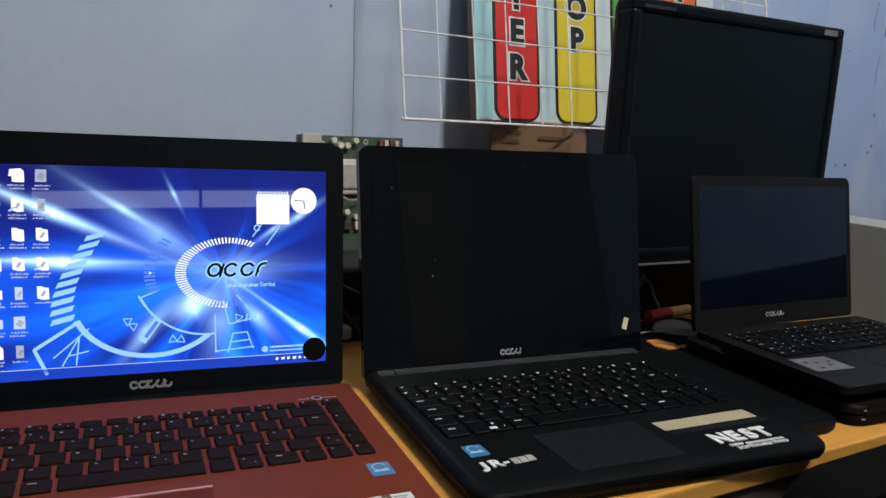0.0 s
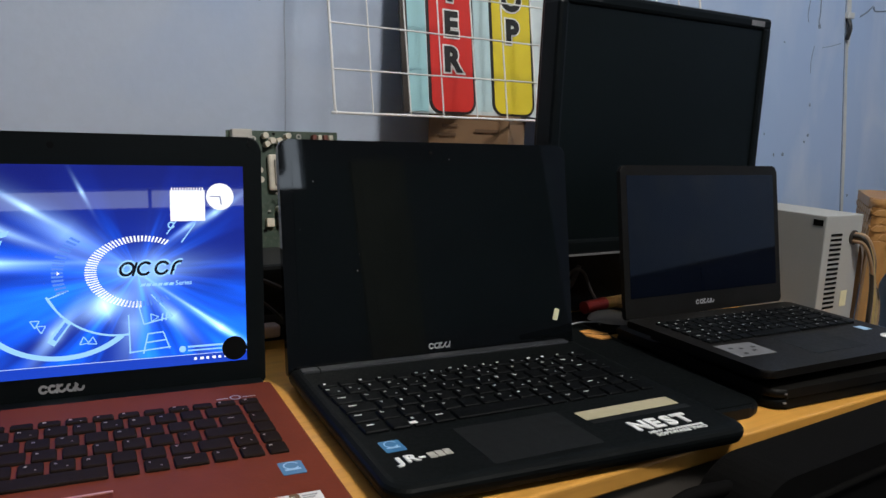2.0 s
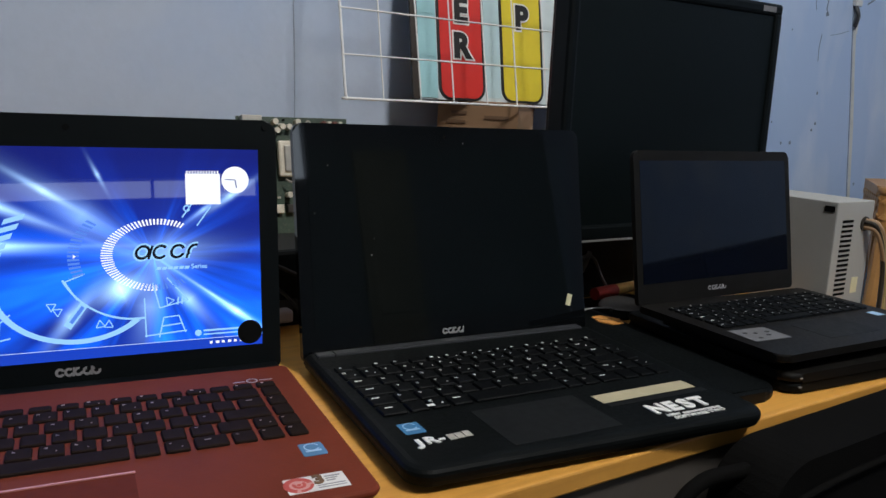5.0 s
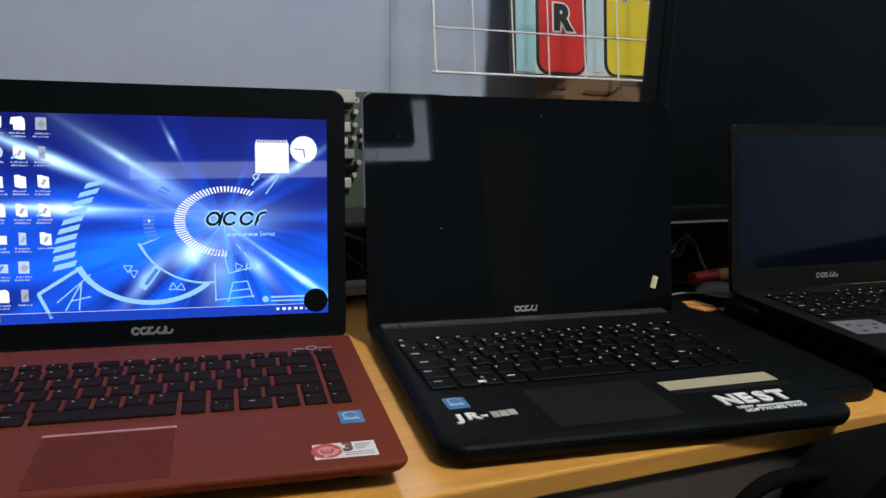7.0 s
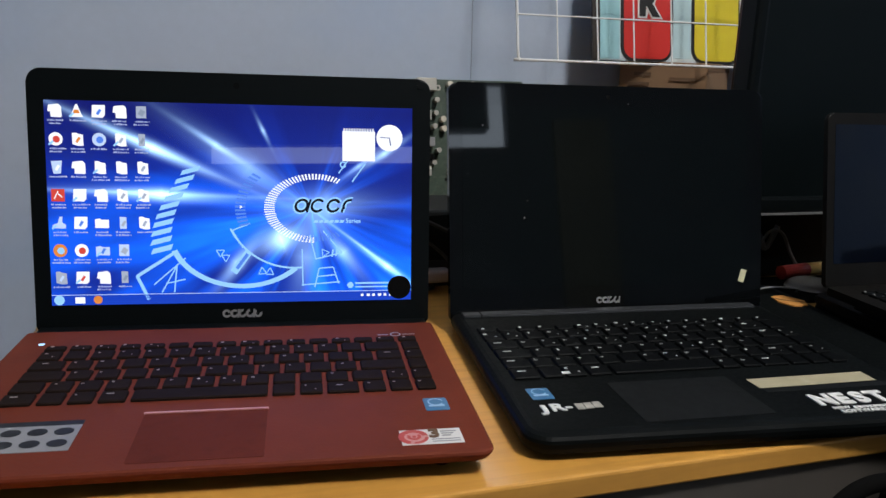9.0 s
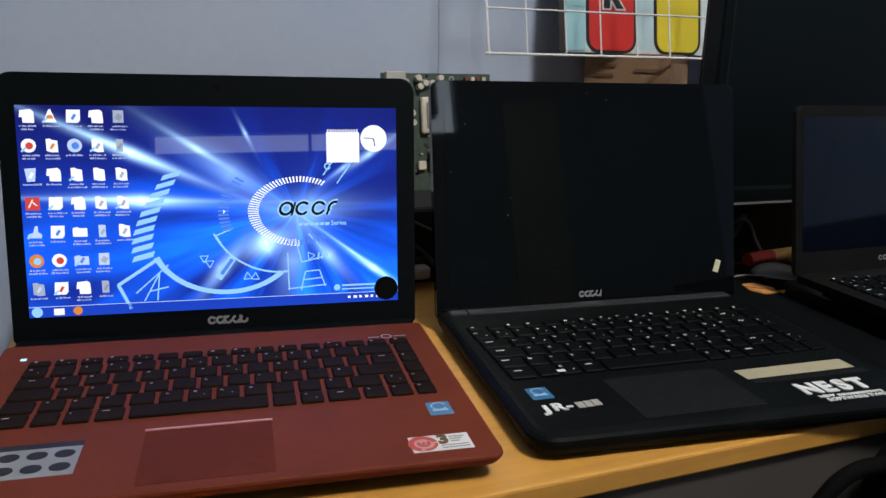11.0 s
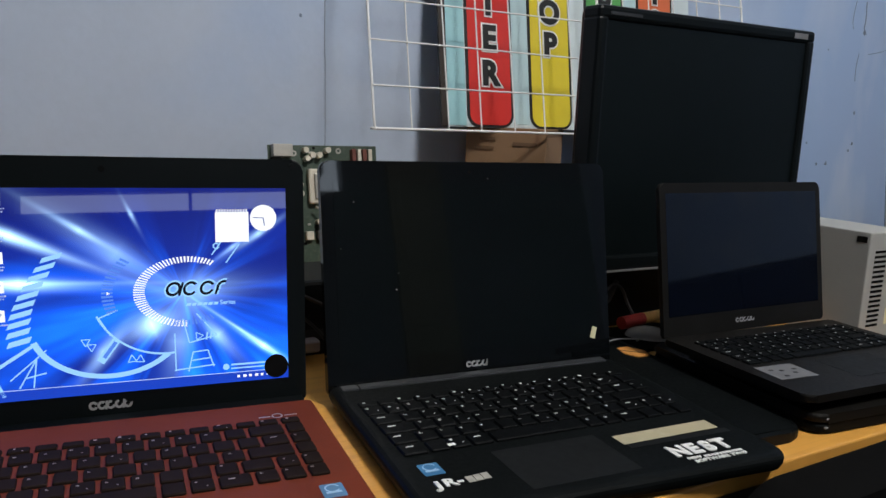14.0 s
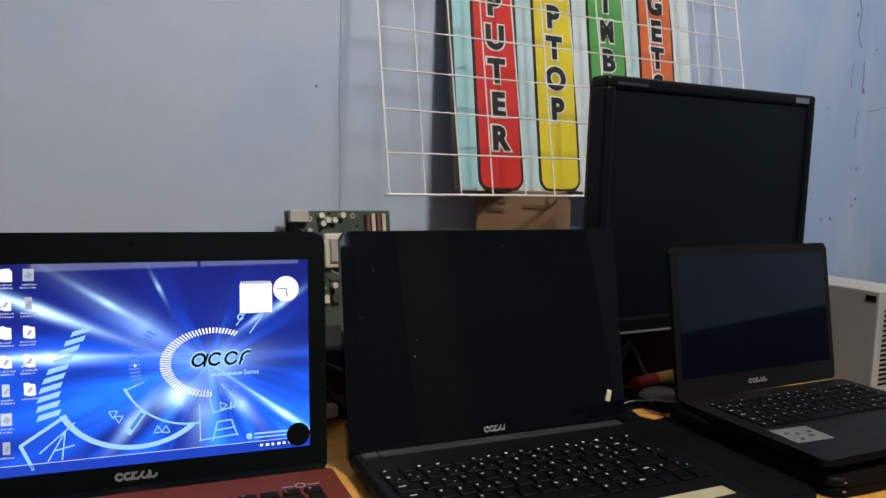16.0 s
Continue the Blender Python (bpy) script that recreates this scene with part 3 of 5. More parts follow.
def keyboard(base, x0, x1, y0, y1, z, material, legend, gap, seed, bright, first=0.62, small=1.0):
    """Six rows of keys from the far edge y1 to the near edge y0, with worn unreadable legends as bars."""
    rnd = random.Random(seed)
    weights = [first] + [1.0] * 5
    unit = (y1 - y0) / sum(weights)
    marks, y = bmesh.new(), y1
    for row, weight in zip(ROWS_OF_KEYS, weights):
        d = unit * weight
        scale = (x1 - x0) / sum(row)
        x = x0
        for k, u in enumerate(row):
            w = u * scale
            ob = new("key", key_mesh(w - gap, d - gap, material))
            ob.parent = base
            ob.matrix_basis = pose(x + w / 2, y - d / 2, z)
            cx, cy, t = x + w / 2, y - d / 2, z + 0.00235
            if u < 4 and rnd.random() < bright:
                lw = small * (rnd.uniform(0.0020, 0.0032) if u <= 1 else rnd.uniform(0.005, 0.008))
                lh = small * (rnd.uniform(0.0018, 0.0030) if u <= 1 else 0.0013)
                ox, oy = (-w * 0.2 if u <= 1 else -w * 0.1) + rnd.uniform(-0.0012, 0.0012), d * 0.15 + rnd.uniform(-0.001, 0.001)
                l, b = cx + ox - lw / 2, cy + oy - lh / 2
                thin = 0.0008
                bars_of_key = [(l, l + lw, b, b + lh)] if u > 1 or weight < 1 else rnd.choice((
                    [(l, l + thin, b, b + lh), (l, l + lw, b, b + thin)],
                    [(l + lw / 2 - thin / 2, l + lw / 2 + thin / 2, b, b + lh), (l, l + lw, b + lh - thin, b + lh)],
                    [(l, l + thin, b, b + lh), (l, l + lw, b, b + thin), (l, l + lw, b + lh - thin, b + lh)],
                    [(l, l + thin, b, b + lh), (l + lw - thin, l + lw, b, b + lh), (l, l + lw, b + lh / 2, b + lh / 2 + thin)]))
                for p0, p1, q0, q1 in bars_of_key:
                    cuboid(p0, p1, q0, q1, t - 0.0004, t, bm=marks)
                if rnd.random() < bright * 0.35:
                    cuboid(cx + 0.0022, cx + 0.0022 + 0.0016 * small, cy - 0.0035, cy - 0.0035 + 0.0009 * small, t - 0.0004, t, bm=marks)
            x += w
        y -= d
    return tagged(part("key_legend", marks, legend, base, "worn white key markings"), kind="stuff")


def logo_blobs(parent, cx, z, y, count, w, h, material, name="logo"):
    """A maker's mark as plain rounded shapes in a row, upright on a face that looks to -y."""
    bm = bmesh.new()
    step = w / count
    for k in range(count):
        x = cx - w / 2 + (k + 0.5) * step
        joined(bm, arc_band(x, z, h * 0.22, h * 0.5, 20 + 25 * k, 335 + 10 * k, y, 14))
        if k % 2:
            joined(bm, stroke((x + h * 0.42, z - h * 0.5), (x + h * 0.5, z + h * 0.5), h * 0.22, y))
    return part(name, bm, material, parent, "plain silver maker's mark")


def upright_lid(parent, name, w, h, thick, r, material, y_hinge, z_hinge, lean, turn, label):
    """A laptop lid, its local origin at the bottom middle of its front face."""
    lid = part(name, prism([(x, z + h / 2) for x, z in outline(w, h, (r, r, 0.004, 0.004))], 0, thick, 0.0015, axis="y"), material, parent, label)
    lid.matrix_basis = pose(0, y_hinge, z_hinge, -lean, 0, turn)
    return lid


# ---- red laptop, switched on ----
red = thing("laptop", pose(0.1025, 0.5265, TOP, 0, 0, -7.3), "maroon open laptop with a lit blue desktop on screen", "laptop", "laptops on the table")
W, D, H = 0.340, 0.252, 0.019
base = part("base", loft(((0.0075, 0.0085), (0.0030, 0.0115), (0.0006, 0.0148), (0.0, 0.0166), (0.0005, 0.0181), (0.0020, H)), W, D - 0.008, (0.004, 0.004, 0.010, 0.010), (0, -0.004)), RED, red, "worn maroon plastic keyboard deck")
part("underside", loft(((0.022, 0.001), (0.014, 0.005), (0.0090, 0.0086)), W, D, (0.008, 0.008, 0.012, 0.012)), BLACK, red, "black plastic underside")
for x in (-0.14, 0.14):
    for y in (-0.10, 0.10):
        part("rubber_foot", rod((x, y, 0), (x, y, 0.0015), 0.006, 12), VOID, red)
keyboard(base, -0.1445, 0.1505, -0.034, 0.0785, H, KEY_RED, LEGEND_DIM, 0.0034, 5, 0.7, small=0.75)
part("touchpad", prism(outline(0.078, 0.066, 0.002), H - 0.001, H + 0.0002), RED_DARK, red, "dark maroon touchpad").matrix_basis = pose(-0.008, -0.0845, 0)
trim = part("touchpad_trim", flat_tile(-0.0475, 0.0315, -0.0526, -0.0508, H, 0.0010), RED_EDGE, red, "light edge over the touchpad")
part("power_led", cuboid(-0.1515, -0.1475, 0.0845, 0.0875, H, H + 0.0005), LED_BLUE, red, "small glowing blue indicator")
emblem = flat_tile(0.1175, 0.127, 0.0855, 0.0868, H)
flat_tile_r = flat_tile(0.139, 0.150, 0.0855, 0.0868, H)
joined(emblem, flat_tile_r)
joined(emblem, moved(arc_band(0, 0, 0.0035, 0.0048, 0, 360, 0), Matrix.Translation((0.133, 0.0862, H + 0.0002)) @ Matrix.Rotation(radians(-90), 4, "X")))
part("emblem", emblem, SILVER, red, "thin silver line emblem with a ring")
blue_badge = part("badge_sticker", prism(outline(0.0165, 0.0195, 0.0015), H, H + 0.0003), STICK_BLUE, red, "blue processor sticker")
blue_badge.matrix_basis = pose(0.1440, -0.0570, 0)
badge_bm = flat_tile(-0.0055, 0.0055, -0.004, -0.0015, H + 0.0003)
joined(badge_bm, moved(arc_band(0, 0, 0.0045, 0.0056, 20, 330, 0), Matrix.Translation((0, 0.003, H + 0.0004)) @ Matrix.Rotation(radians(-90), 4, "X")))
part("badge_print", badge_bm, STICK_BLUE2, blue_badge)
warranty = part("warranty_sticker", flat_tile(-0.0195, 0.0195, -0.0098, 0.0098, H, 0.0003), STICK_WHITE, red, "white sticker with a red swirl and a large 3")
warranty.matrix_basis = pose(0.1330, -0.1040, 0)
seal = moved(arc_band(0, 0, 0.0058, 0.0095, 10, 250, 0, 28), Matrix.Translation((-0.0115, 0, H + 0.0004)) @ Matrix.Rotation(radians(-90), 4, "X"))
for r0, r1, a0, a1 in ((0.0022, 0.0044, 150, 400), (0.0070, 0.0092, 265, 350), (0.0, 0.0014, 0, 360)):
    joined(seal, moved(arc_band(0, 0, r0, r1, a0, a1, 0, 20), Matrix.Translation((-0.0110, 0.0003, H + 0.0005)) @ Matrix.Rotation(radians(-90), 4, "X")))
part("seal_ground", moved(disc_plate(0, 0, 0.0095, 0), Matrix.Translation((-0.0115, 0, H + 0.00036)) @ Matrix.Rotation(radians(-90), 4, "X")), SEAL_PINK, warranty, "pink seal ground")
part("seal", seal, STICK_RED, warranty, "red round seal")
three = moved(lettering("3", 0.0150, 0.0006), Matrix.Translation((0.002, 0.0030, H + 0.0005)) @ Matrix.Rotation(radians(-90), 4, "X"))
part("figure", three, CARTON_INK, warranty)
lines = bmesh.new()
for k in range(3):
    flat_tile_b = flat_tile(0.0065, 0.0165 - 0.002 * k, 0.0055 - 0.0028 * k, 0.0068 - 0.0028 * k, H + 0.0003)
    joined(lines, flat_tile_b)
for k in range(2):
    joined(lines, flat_tile(-0.0005, 0.0175, -0.0045 - 0.0028 * k, -0.0035 - 0.0028 * k, H + 0.0003))
part("small_print", lines, STICK_GREY, warranty, "rows of tiny grey print")
feature = part("feature_sticker", flat_tile(-0.046, 0.046, -0.0205, 0.0135, H, 0.0003), STICK_GREY, red, "silver sticker with two rows of dark round symbols")
feature.matrix_basis = pose(-0.128, -0.0765, 0)
part("sticker_band", flat_tile(-0.046, 0.046, 0.0137, 0.0200, H, 0.0003), INK, feature, "black band")
for k in range(6):
    for j in range(2):
        part("symbol", moved(disc_plate(0, 0, 0.0058, 0, 18, 0.0048), Matrix.Translation((-0.0385 + 0.0152 * k, 0.0045 - 0.0155 * j, H + 0.0005)) @ Matrix.Rotation(radians(-90), 4, "X")), INK, feature, "dark round symbol")

LEAN_R, AZ_R = 7.0, -0.7
lid = upright_lid(red, "lid", 0.340, 0.223, 0.007, 0.011, BEZEL, 0.1385, 0.0115, LEAN_R, AZ_R, "black screen bezel")
part("hinge_cover", cuboid(-0.166, 0.166, 0.1150, 0.1380, 0.0095, 0.0160, 0.001), BEZEL, red, "black hinge cover between deck and screen")
part("hinge", rod((-0.15, 0.134, 0.0125), (-0.09, 0.134, 0.0125), 0.0030, 12), BLACK, red)
part("hinge", rod((0.09, 0.134, 0.0125), (0.15, 0.134, 0.0125), 0.0030, 12), BLACK, red)
part("lid_webcam", rod((0, 0.001, 0.2125), (0, -0.0004, 0.2125), 0.0028, 14), VOID, lid, "small webcam in the bezel")
part("bezel_foot", rod((0.1605, 0.001, 0.217), (0.1605, -0.001, 0.217), 0.003, 10), BLACK, lid)
logo_blobs(lid, 0.002, 0.0125, -0.0003, 5, 0.034, 0.0075, SILVER)

disp = part("display", cuboid(0, 0.310, -0.0002, 0.001, 0, 0.1743), SCREEN, red, "glossy display showing a blue light-tunnel desktop")
disp.matrix_basis = pose(0, 0.1385, 0.0115, -LEAN_R, 0, AZ_R) @ pose(-0.1565, -0.0004, 0.0225)
Y1, Y2, Y3 = -0.0004, -0.0006, -0.0008


def on_screen(name, bm, material, label=""):
    return part(name, bm, material, disp, label)


# dial of short ticks round the mark in the middle, an oval
CX, CZ = 0.2225, 0.0840
OVAL = Matrix.Translation((0, 0, CZ)) @ Matrix.Diagonal((1, 1, 0.70, 1)) @ Matrix.Translation((0, 0, -CZ))
ticks, dim_ticks = bmesh.new(), bmesh.new()
for k in range(52):
    a = 58 + k * 4.1
    joined(ticks, arc_band(CX, CZ, 0.0345 + 0.003 * abs(k - 32) / 32, 0.0440, a, a + 2.1, Y1, 1))
for k in range(13):
    a = 250 + k * 4.2
    joined(dim_ticks, arc_band(CX, CZ, 0.036, 0.0425, a, a + 2.2, Y1, 1))
for k in range(15):
    a = 140 + k * 4.1
    joined(dim_ticks, arc_band(CX, CZ, 0.0600, 0.0690, a, a + 2.3, Y1, 1))
tagged(on_screen("dial_scale", moved(ticks, OVAL), PX_WHITE), kind="stuff")
tagged(on_screen("faint_scale", moved(dim_ticks, OVAL), PX_MID), kind="stuff")
chevrons = bmesh.new()
for k in range(10):
    t = k / 9
    x, z = 0.1165 - 0.0255 * math.sin(t * 1.75), 0.1165 - 0.0685 * t
    w, h = 0.0150 + 0.002 * t, 0.0021 + 0.0003 * t
    joined(chevrons, prism([(x - w / 2 - 0.001, z - 0.0021 - h), (x + w / 2 - 0.001, z + 0.0021 - h), (x + w / 2 + 0.001, z + 0.0024 + h), (x - w / 2 + 0.001, z - 0.0019 + h)], Y1 - 0.0001, Y1, axis="y"))
tagged(on_screen("arrow_scale", chevrons, PX_PALE), kind="stuff")
WIDE = Matrix.Translation((0.160, 0, 0)) @ Matrix.Diagonal((1.29, 1, 1, 1)) @ Matrix.Translation((-0.160, 0, 0))
on_screen("sweep", moved(arc_band(0.160, 0.0625, 0.0458, 0.0498, 199, 318, Y1, 30), WIDE), PX_PALE)
frame_lines = stroke((0.1045, 0.0468), (0.070, 0.0245), 0.0028, Y1)
joined(frame_lines, stroke((0.070, 0.0250), (0.0795, 0.004), 0.0028, Y1))
on_screen("frame_line", frame_lines, PX_PALE)
on_screen("inner_sweep", arc_band(0.205, 0.092, 0.0605, 0.0622, 205, 276, Y1, 24), PX_PALE)
shapes = bmesh.new()
for a, b in (((0.2115, 0.0475), (0.2120, 0.0140)), ((0.2185, 0.0600), (0.2235, 0.0385)), ((0.2235, 0.0385), (0.2470, 0.0440)), ((0.2470, 0.0440), (0.2300, 0.0640)),
             ((0.2265, 0.0300), (0.2225, 0.0130)), ((0.2390, 0.0310), (0.2440, 0.0160)), ((0.2265, 0.0300), (0.2390, 0.0310)), ((0.2245, 0.0225), (0.2410, 0.0240)),
             ((0.2110, 0.0150), (0.2450, 0.0175)), ((0.151, 0.0645), (0.166, 0.0705)), ((0.151, 0.0645), (0.160, 0.0490)), ((0.268, 0.1245), (0.256, 0.1080)), ((0.256, 0.132), (0.2440, 0.1155))):
    joined(shapes, stroke(a, b, 0.0011, Y1))
tagged(on_screen("line_drawing", shapes, PX_PALE), kind="stuff")
glyphs = bmesh.new()
for cx, cz, turn in ((0.1405, 0.0450, 150), (0.1450, 0.0405, 150), (0.1765, 0.0275, 95), (0.1830, 0.0270, 85), (0.2315, 0.0440, 5)):
    tri = [(cx + 0.0040 * math.cos(radians(turn + 120 * i)), cz + 0.0040 * math.sin(radians(turn + 120 * i))) for i in range(3)]
    for i in range(3):
        joined(glyphs, stroke(tri[i], tri[(i + 1) % 3], 0.0008, Y1))
joined(glyphs, arc_band(0.2480, 0.1232, 0.0018, 0.0030, 30, 340, Y1, 16))
for p, q in (((0.084, 0.0170), (0.111, 0.0405)), ((0.0905, 0.0100), (0.1035, 0.0335)), ((0.1035, 0.0335), (0.1010, 0.0100)), ((0.0945, 0.0180), (0.1105, 0.0215))):
    joined(glyphs, stroke(p, q, 0.0011, Y1))
joined(glyphs, stroke((0.2380, 0.0405), (0.2390, 0.0470), 0.0014, Y1))
joined(glyphs, stroke((0.2415, 0.0410), (0.2425, 0.0475), 0.0014, Y1))
tagged(on_screen("player_symbols", glyphs, PX_PALE), kind="stuff")
on_screen("pen_shape", stroke((0.1515, 0.0270), (0.1650, 0.0455), 0.0065, Y1), PX_PALE)
on_screen("pen_core", stroke((0.1545, 0.0305), (0.1640, 0.0435), 0.0030, Y2), PX_MID)
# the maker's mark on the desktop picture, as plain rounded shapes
for mat_used, grow, y, nm in ((PX_PALE, 0.0013, Y2, "mark_halo"), (PX_BLACK, 0.0, Y3, "mark")):
    bm = bmesh.new()
    for k, (a0, a1) in enumerate(((0, 360), (40, 325), (30, 340), (75, 215))):
        x = 0.2125 + 0.0126 * k
        joined(bm, arc_band(x, 0.0855, 0.0036 - grow, 0.0056 + grow, a0, a1, y, 20))
    joined(bm, stroke((0.2175, 0.0800), (0.2187, 0.0905), 0.0018 + 2 * grow, y))
    joined(bm, stroke((0.2450, 0.0800), (0.2462, 0.0880), 0.0018 + 2 * grow, y))
    slant = Matrix(((1.12, 0, 0.22, -0.0455), (0, 1, 0, 0), (0, 0, 1.12, -0.0092), (0, 0, 0, 1)))
    on_screen(nm, moved(bm, slant), mat_used)
words = bmesh.new()
for k in range(6):
    joined(words, prism([(0.2215 + 0.0046 * k, 0.0712), (0.2252 + 0.0046 * k, 0.0712), (0.2262 + 0.0046 * k, 0.0736), (0.2225 + 0.0046 * k, 0.0736)], Y1 - 0.0001, Y1, axis="y"))
joined(words, moved(lettering("Series", 0.0056, 0.0001, 0.00005), Matrix.Translation((0.2570, Y1, 0.0728))))
joined(words, plate(0.2590, 0.2985, 0.0152, 0.0168, Y1))
joined(words, plate(0.2590, 0.2920, 0.0120, 0.0132, Y1))
joined(words, disc_plate(0.2545, 0.0143, 0.0028, Y1))
tagged(on_screen("caption_print", words, PX_PALE), kind="stuff")
# gadgets
note = plate(0.2475, 0.2765, 0.1265, 0.1530, Y2)
on_screen("notepad", note, PX_WHITE, "white notepad gadget")
rings_bm = bmesh.new()
for k in range(12):
    joined(rings_bm, plate(0.2485 + k * 0.00232, 0.2496 + k * 0.00232, 0.1530, 0.1555, Y2))
on_screen("notepad_rings", rings_bm, PX_WHITE)
on_screen("clock_face", disc_plate(0.2895, 0.1475, 0.0118, Y2), PX_WHITE, "round white clock gadget")
hands_bm = stroke((0.2895, 0.1475), (0.2808, 0.1480), 0.0007, Y3)
joined(hands_bm, stroke((0.2895, 0.1475), (0.2905, 0.1405), 0.0009, Y3))
on_screen("clock_pointers", hands_bm, PX_DARK)
# desktop symbols with captions
ICON_SHAPES = {
    "sheets": [(-1, -0.15), (-0.85, 0.85), (0.55, 1.0), (0.95, 0.6), (1.0, -0.85), (0.9, -1.0), (-0.55, -0.95), (-0.6, -0.15)],
    "folder": [(-0.72, -0.75), (-0.75, 0.95), (-0.2, 1.0), (0.15, 0.80), (0.78, 0.70), (0.85, -0.95), (0.05, -1.0)],
    "page": [(-0.95, -0.9), (-0.85, 0.95), (1.0, 0.95), (0.95, -0.55), (0.6, -0.95)],
    "wide": [(-1, -0.75), (-1, 0.55), (-0.3, 0.7), (-0.1, 0.5), (1.0, 0.5), (1.0, -0.8)],
    "small": [(-0.48, -0.9), (-0.50, 0.95), (0.48, 0.9), (0.50, -0.9)],
    "photo": [(-0.72, -0.9), (-0.70, 0.9), (0.75, 0.9), (0.75, -0.9)],
    "bin": [(-0.5, -1.0), (-0.8, 0.9), (0.75, 1.0), (0.55, -0.95)],
    "cone": [(-0.9, -0.9), (-0.75, -0.55), (-0.12, 1.0), (0.12, 1.0), (0.75, -0.6), (0.95, -0.9)],
    "lamp": [(-1.0, -0.8), (-0.9, -0.3), (-0.2, 0.0), (0.1, 0.95), (0.5, 1.0), (0.45, 0.1), (1.0, -0.3), (0.9, -0.85)],
    "square": [(-0.95, -0.95), (-0.95, 0.95), (0.95, 0.95), (0.95, -0.95)],
}
ICON_ROWS = (
    (("sheets", PX_WHITE, None), ("cone", PX_WHITE, PX_ORANGE), ("page", PX_WHITE, PX_MID), ("sheets", PX_WHITE, None), ("photo", PX_SILVER, PX_GREY)),
    (("disc", PX_WHITE, PX_RED), ("folder", PX_WHITE, PX_ORANGE), ("disc", PX_ICE, PX_MID), ("folder", PX_WHITE, PX_SILVER), ("small", PX_SILVER, PX_GREY)),
    (("bin", PX_ICE, PX_WHITE), ("sheets", PX_WHITE, None), ("folder", PX_WHITE, None), ("folder", PX_WHITE, None), ("folder", PX_WHITE, PX_SILVER)),
    (("square", PX_RED, PX_WHITE), ("page", PX_WHITE, None), ("sheets", PX_WHITE, None), ("folder", PX_WHITE, PX_SILVER), ("folder", PX_WHITE, PX_SILVER)),
    (("lamp", PX_ICE, None), ("page", PX_WHITE, PX_MID), ("wide", PX_WHITE, None), ("small", PX_ICE, PX_SILVER), ("folder", PX_WHITE, PX_SILVER)),
    (("disc", PX_ORANGE, PX_PALE), ("disc", PX_WHITE, PX_RED), ("wide", PX_ICE, PX_MID), ("photo", PX_ICE, PX_SILVER)),
    (("folder", PX_SILVER, PX_ICE), ("page", PX_WHITE, PX_RED), ("sheets", PX_WHITE, None), ("small", PX_SILVER, PX_GREY)),
)
rnd = random.Random(11)
for row, kinds in enumerate(ICON_ROWS):
    for col, (kind, tint, inner) in enumerate(kinds):
        x, z = 0.0085 + 0.0172 * col, 0.1655 - 0.0236 * row
        w, h = 0.0056, 0.0056
        if kind == "disc":
            icon = on_screen("desktop_icon", disc_plate(x, z, w, Y2, 22), tint)
            part("icon_detail", disc_plate(x + 0.0006, z - 0.0002, w * 0.52, Y3, 16), inner, icon)
        else:
            icon = on_screen("desktop_icon", prism([(x + px * w, z + pz * h) for px, pz in ICON_SHAPES[kind]], Y2 - 0.0001, Y2, axis="y"), tint)
            if kind == "square":
                detail = stroke((x - 0.003, z - 0.003), (x + 0.0002, z + 0.0034), 0.0009, Y3)
                joined(detail, stroke((x + 0.0002, z + 0.0012), (x + 0.0034, z - 0.0016), 0.0009, Y3))
                part("icon_detail", detail, inner, icon)
            elif kind == "cone":
                part("icon_detail", prism([(x - 0.0028, z - 0.0020), (x - 0.0017, z + 0.0010), (x + 0.0017, z + 0.0010), (x + 0.0028, z - 0.0020)], Y3 - 0.0001, Y3, axis="y"), inner, icon)
            elif inner:
                part("icon_detail", stroke((x - 0.0008, z - 0.0026), (x + 0.0018, z + 0.0016), 0.0022 if kind != "photo" else 0.0045, Y3), inner, icon)
        cap = bmesh.new()
        for line in range(2 if rnd.random() < 0.6 else 1):
            u, end = x - rnd.uniform(0.0045, 0.0070), x + rnd.uniform(0.0045, 0.0070)
            while u < end:
                step = rnd.uniform(0.0006, 0.0016)
                tall = rnd.uniform(0.0009, 0.0016)
                joined(cap, plate(u, u + step, z - h - 0.0030 - 0.0026 * line, z - h - 0.0030 - 0.0026 * line + tall, Y1))
                u += step + rnd.choice((0.0003, 0.0003, 0.0009))
        tagged(part("caption", cap, PX_TEXT, icon), kind="stuff")
        if (row + col) % 3 == 1 and kind not in ("small", "photo"):
            part("shortcut_arrow", stroke((x - w, z - h * 0.9), (x - w * 0.35, z - h * 0.3), 0.0016, Y3 - 0.0001), PX_PALE, icon)
on_screen("task_bar", plate(0.0, 0.310, 0.0, 0.0085, Y1), PX_BAR, "translucent blue task bar")
on_screen("task_bar_edge", plate(0.0, 0.310, 0.0086, 0.0091, Y1), PX_ICE, "thin pale line over the task bar")
on_screen("start_button", disc_plate(0.0062, 0.0045, 0.0042, Y2), PX_PALE)
on_screen("folder_symbol", plate(0.0190, 0.0270, 0.0015, 0.0070, Y2), PX_WHITE)
on_screen("browser_symbol", disc_plate(0.0375, 0.0045, 0.0036, Y2), PX_ORANGE)
tray = bmesh.new()
for k in range(6):
    joined(tray, plate(0.2640 + k * 0.0052, 0.2664 + k * 0.0052 + 0.0006 * (k % 2), 0.0040, 0.0062, Y2))
tagged(on_screen("tray_symbols", tray, PX_WHITE), kind="stuff")
on_screen("black_spot", disc_plate(0.2990, 0.0118, 0.0108, -0.0011, 32), VOID, "round black patch over the corner of the screen")
on_screen("pointer", prism([(0.1578, 0.0835), (0.1600, 0.0850), (0.1580, 0.0868)], Y2 - 0.0001, Y2, axis="y"), PX_WHITE)

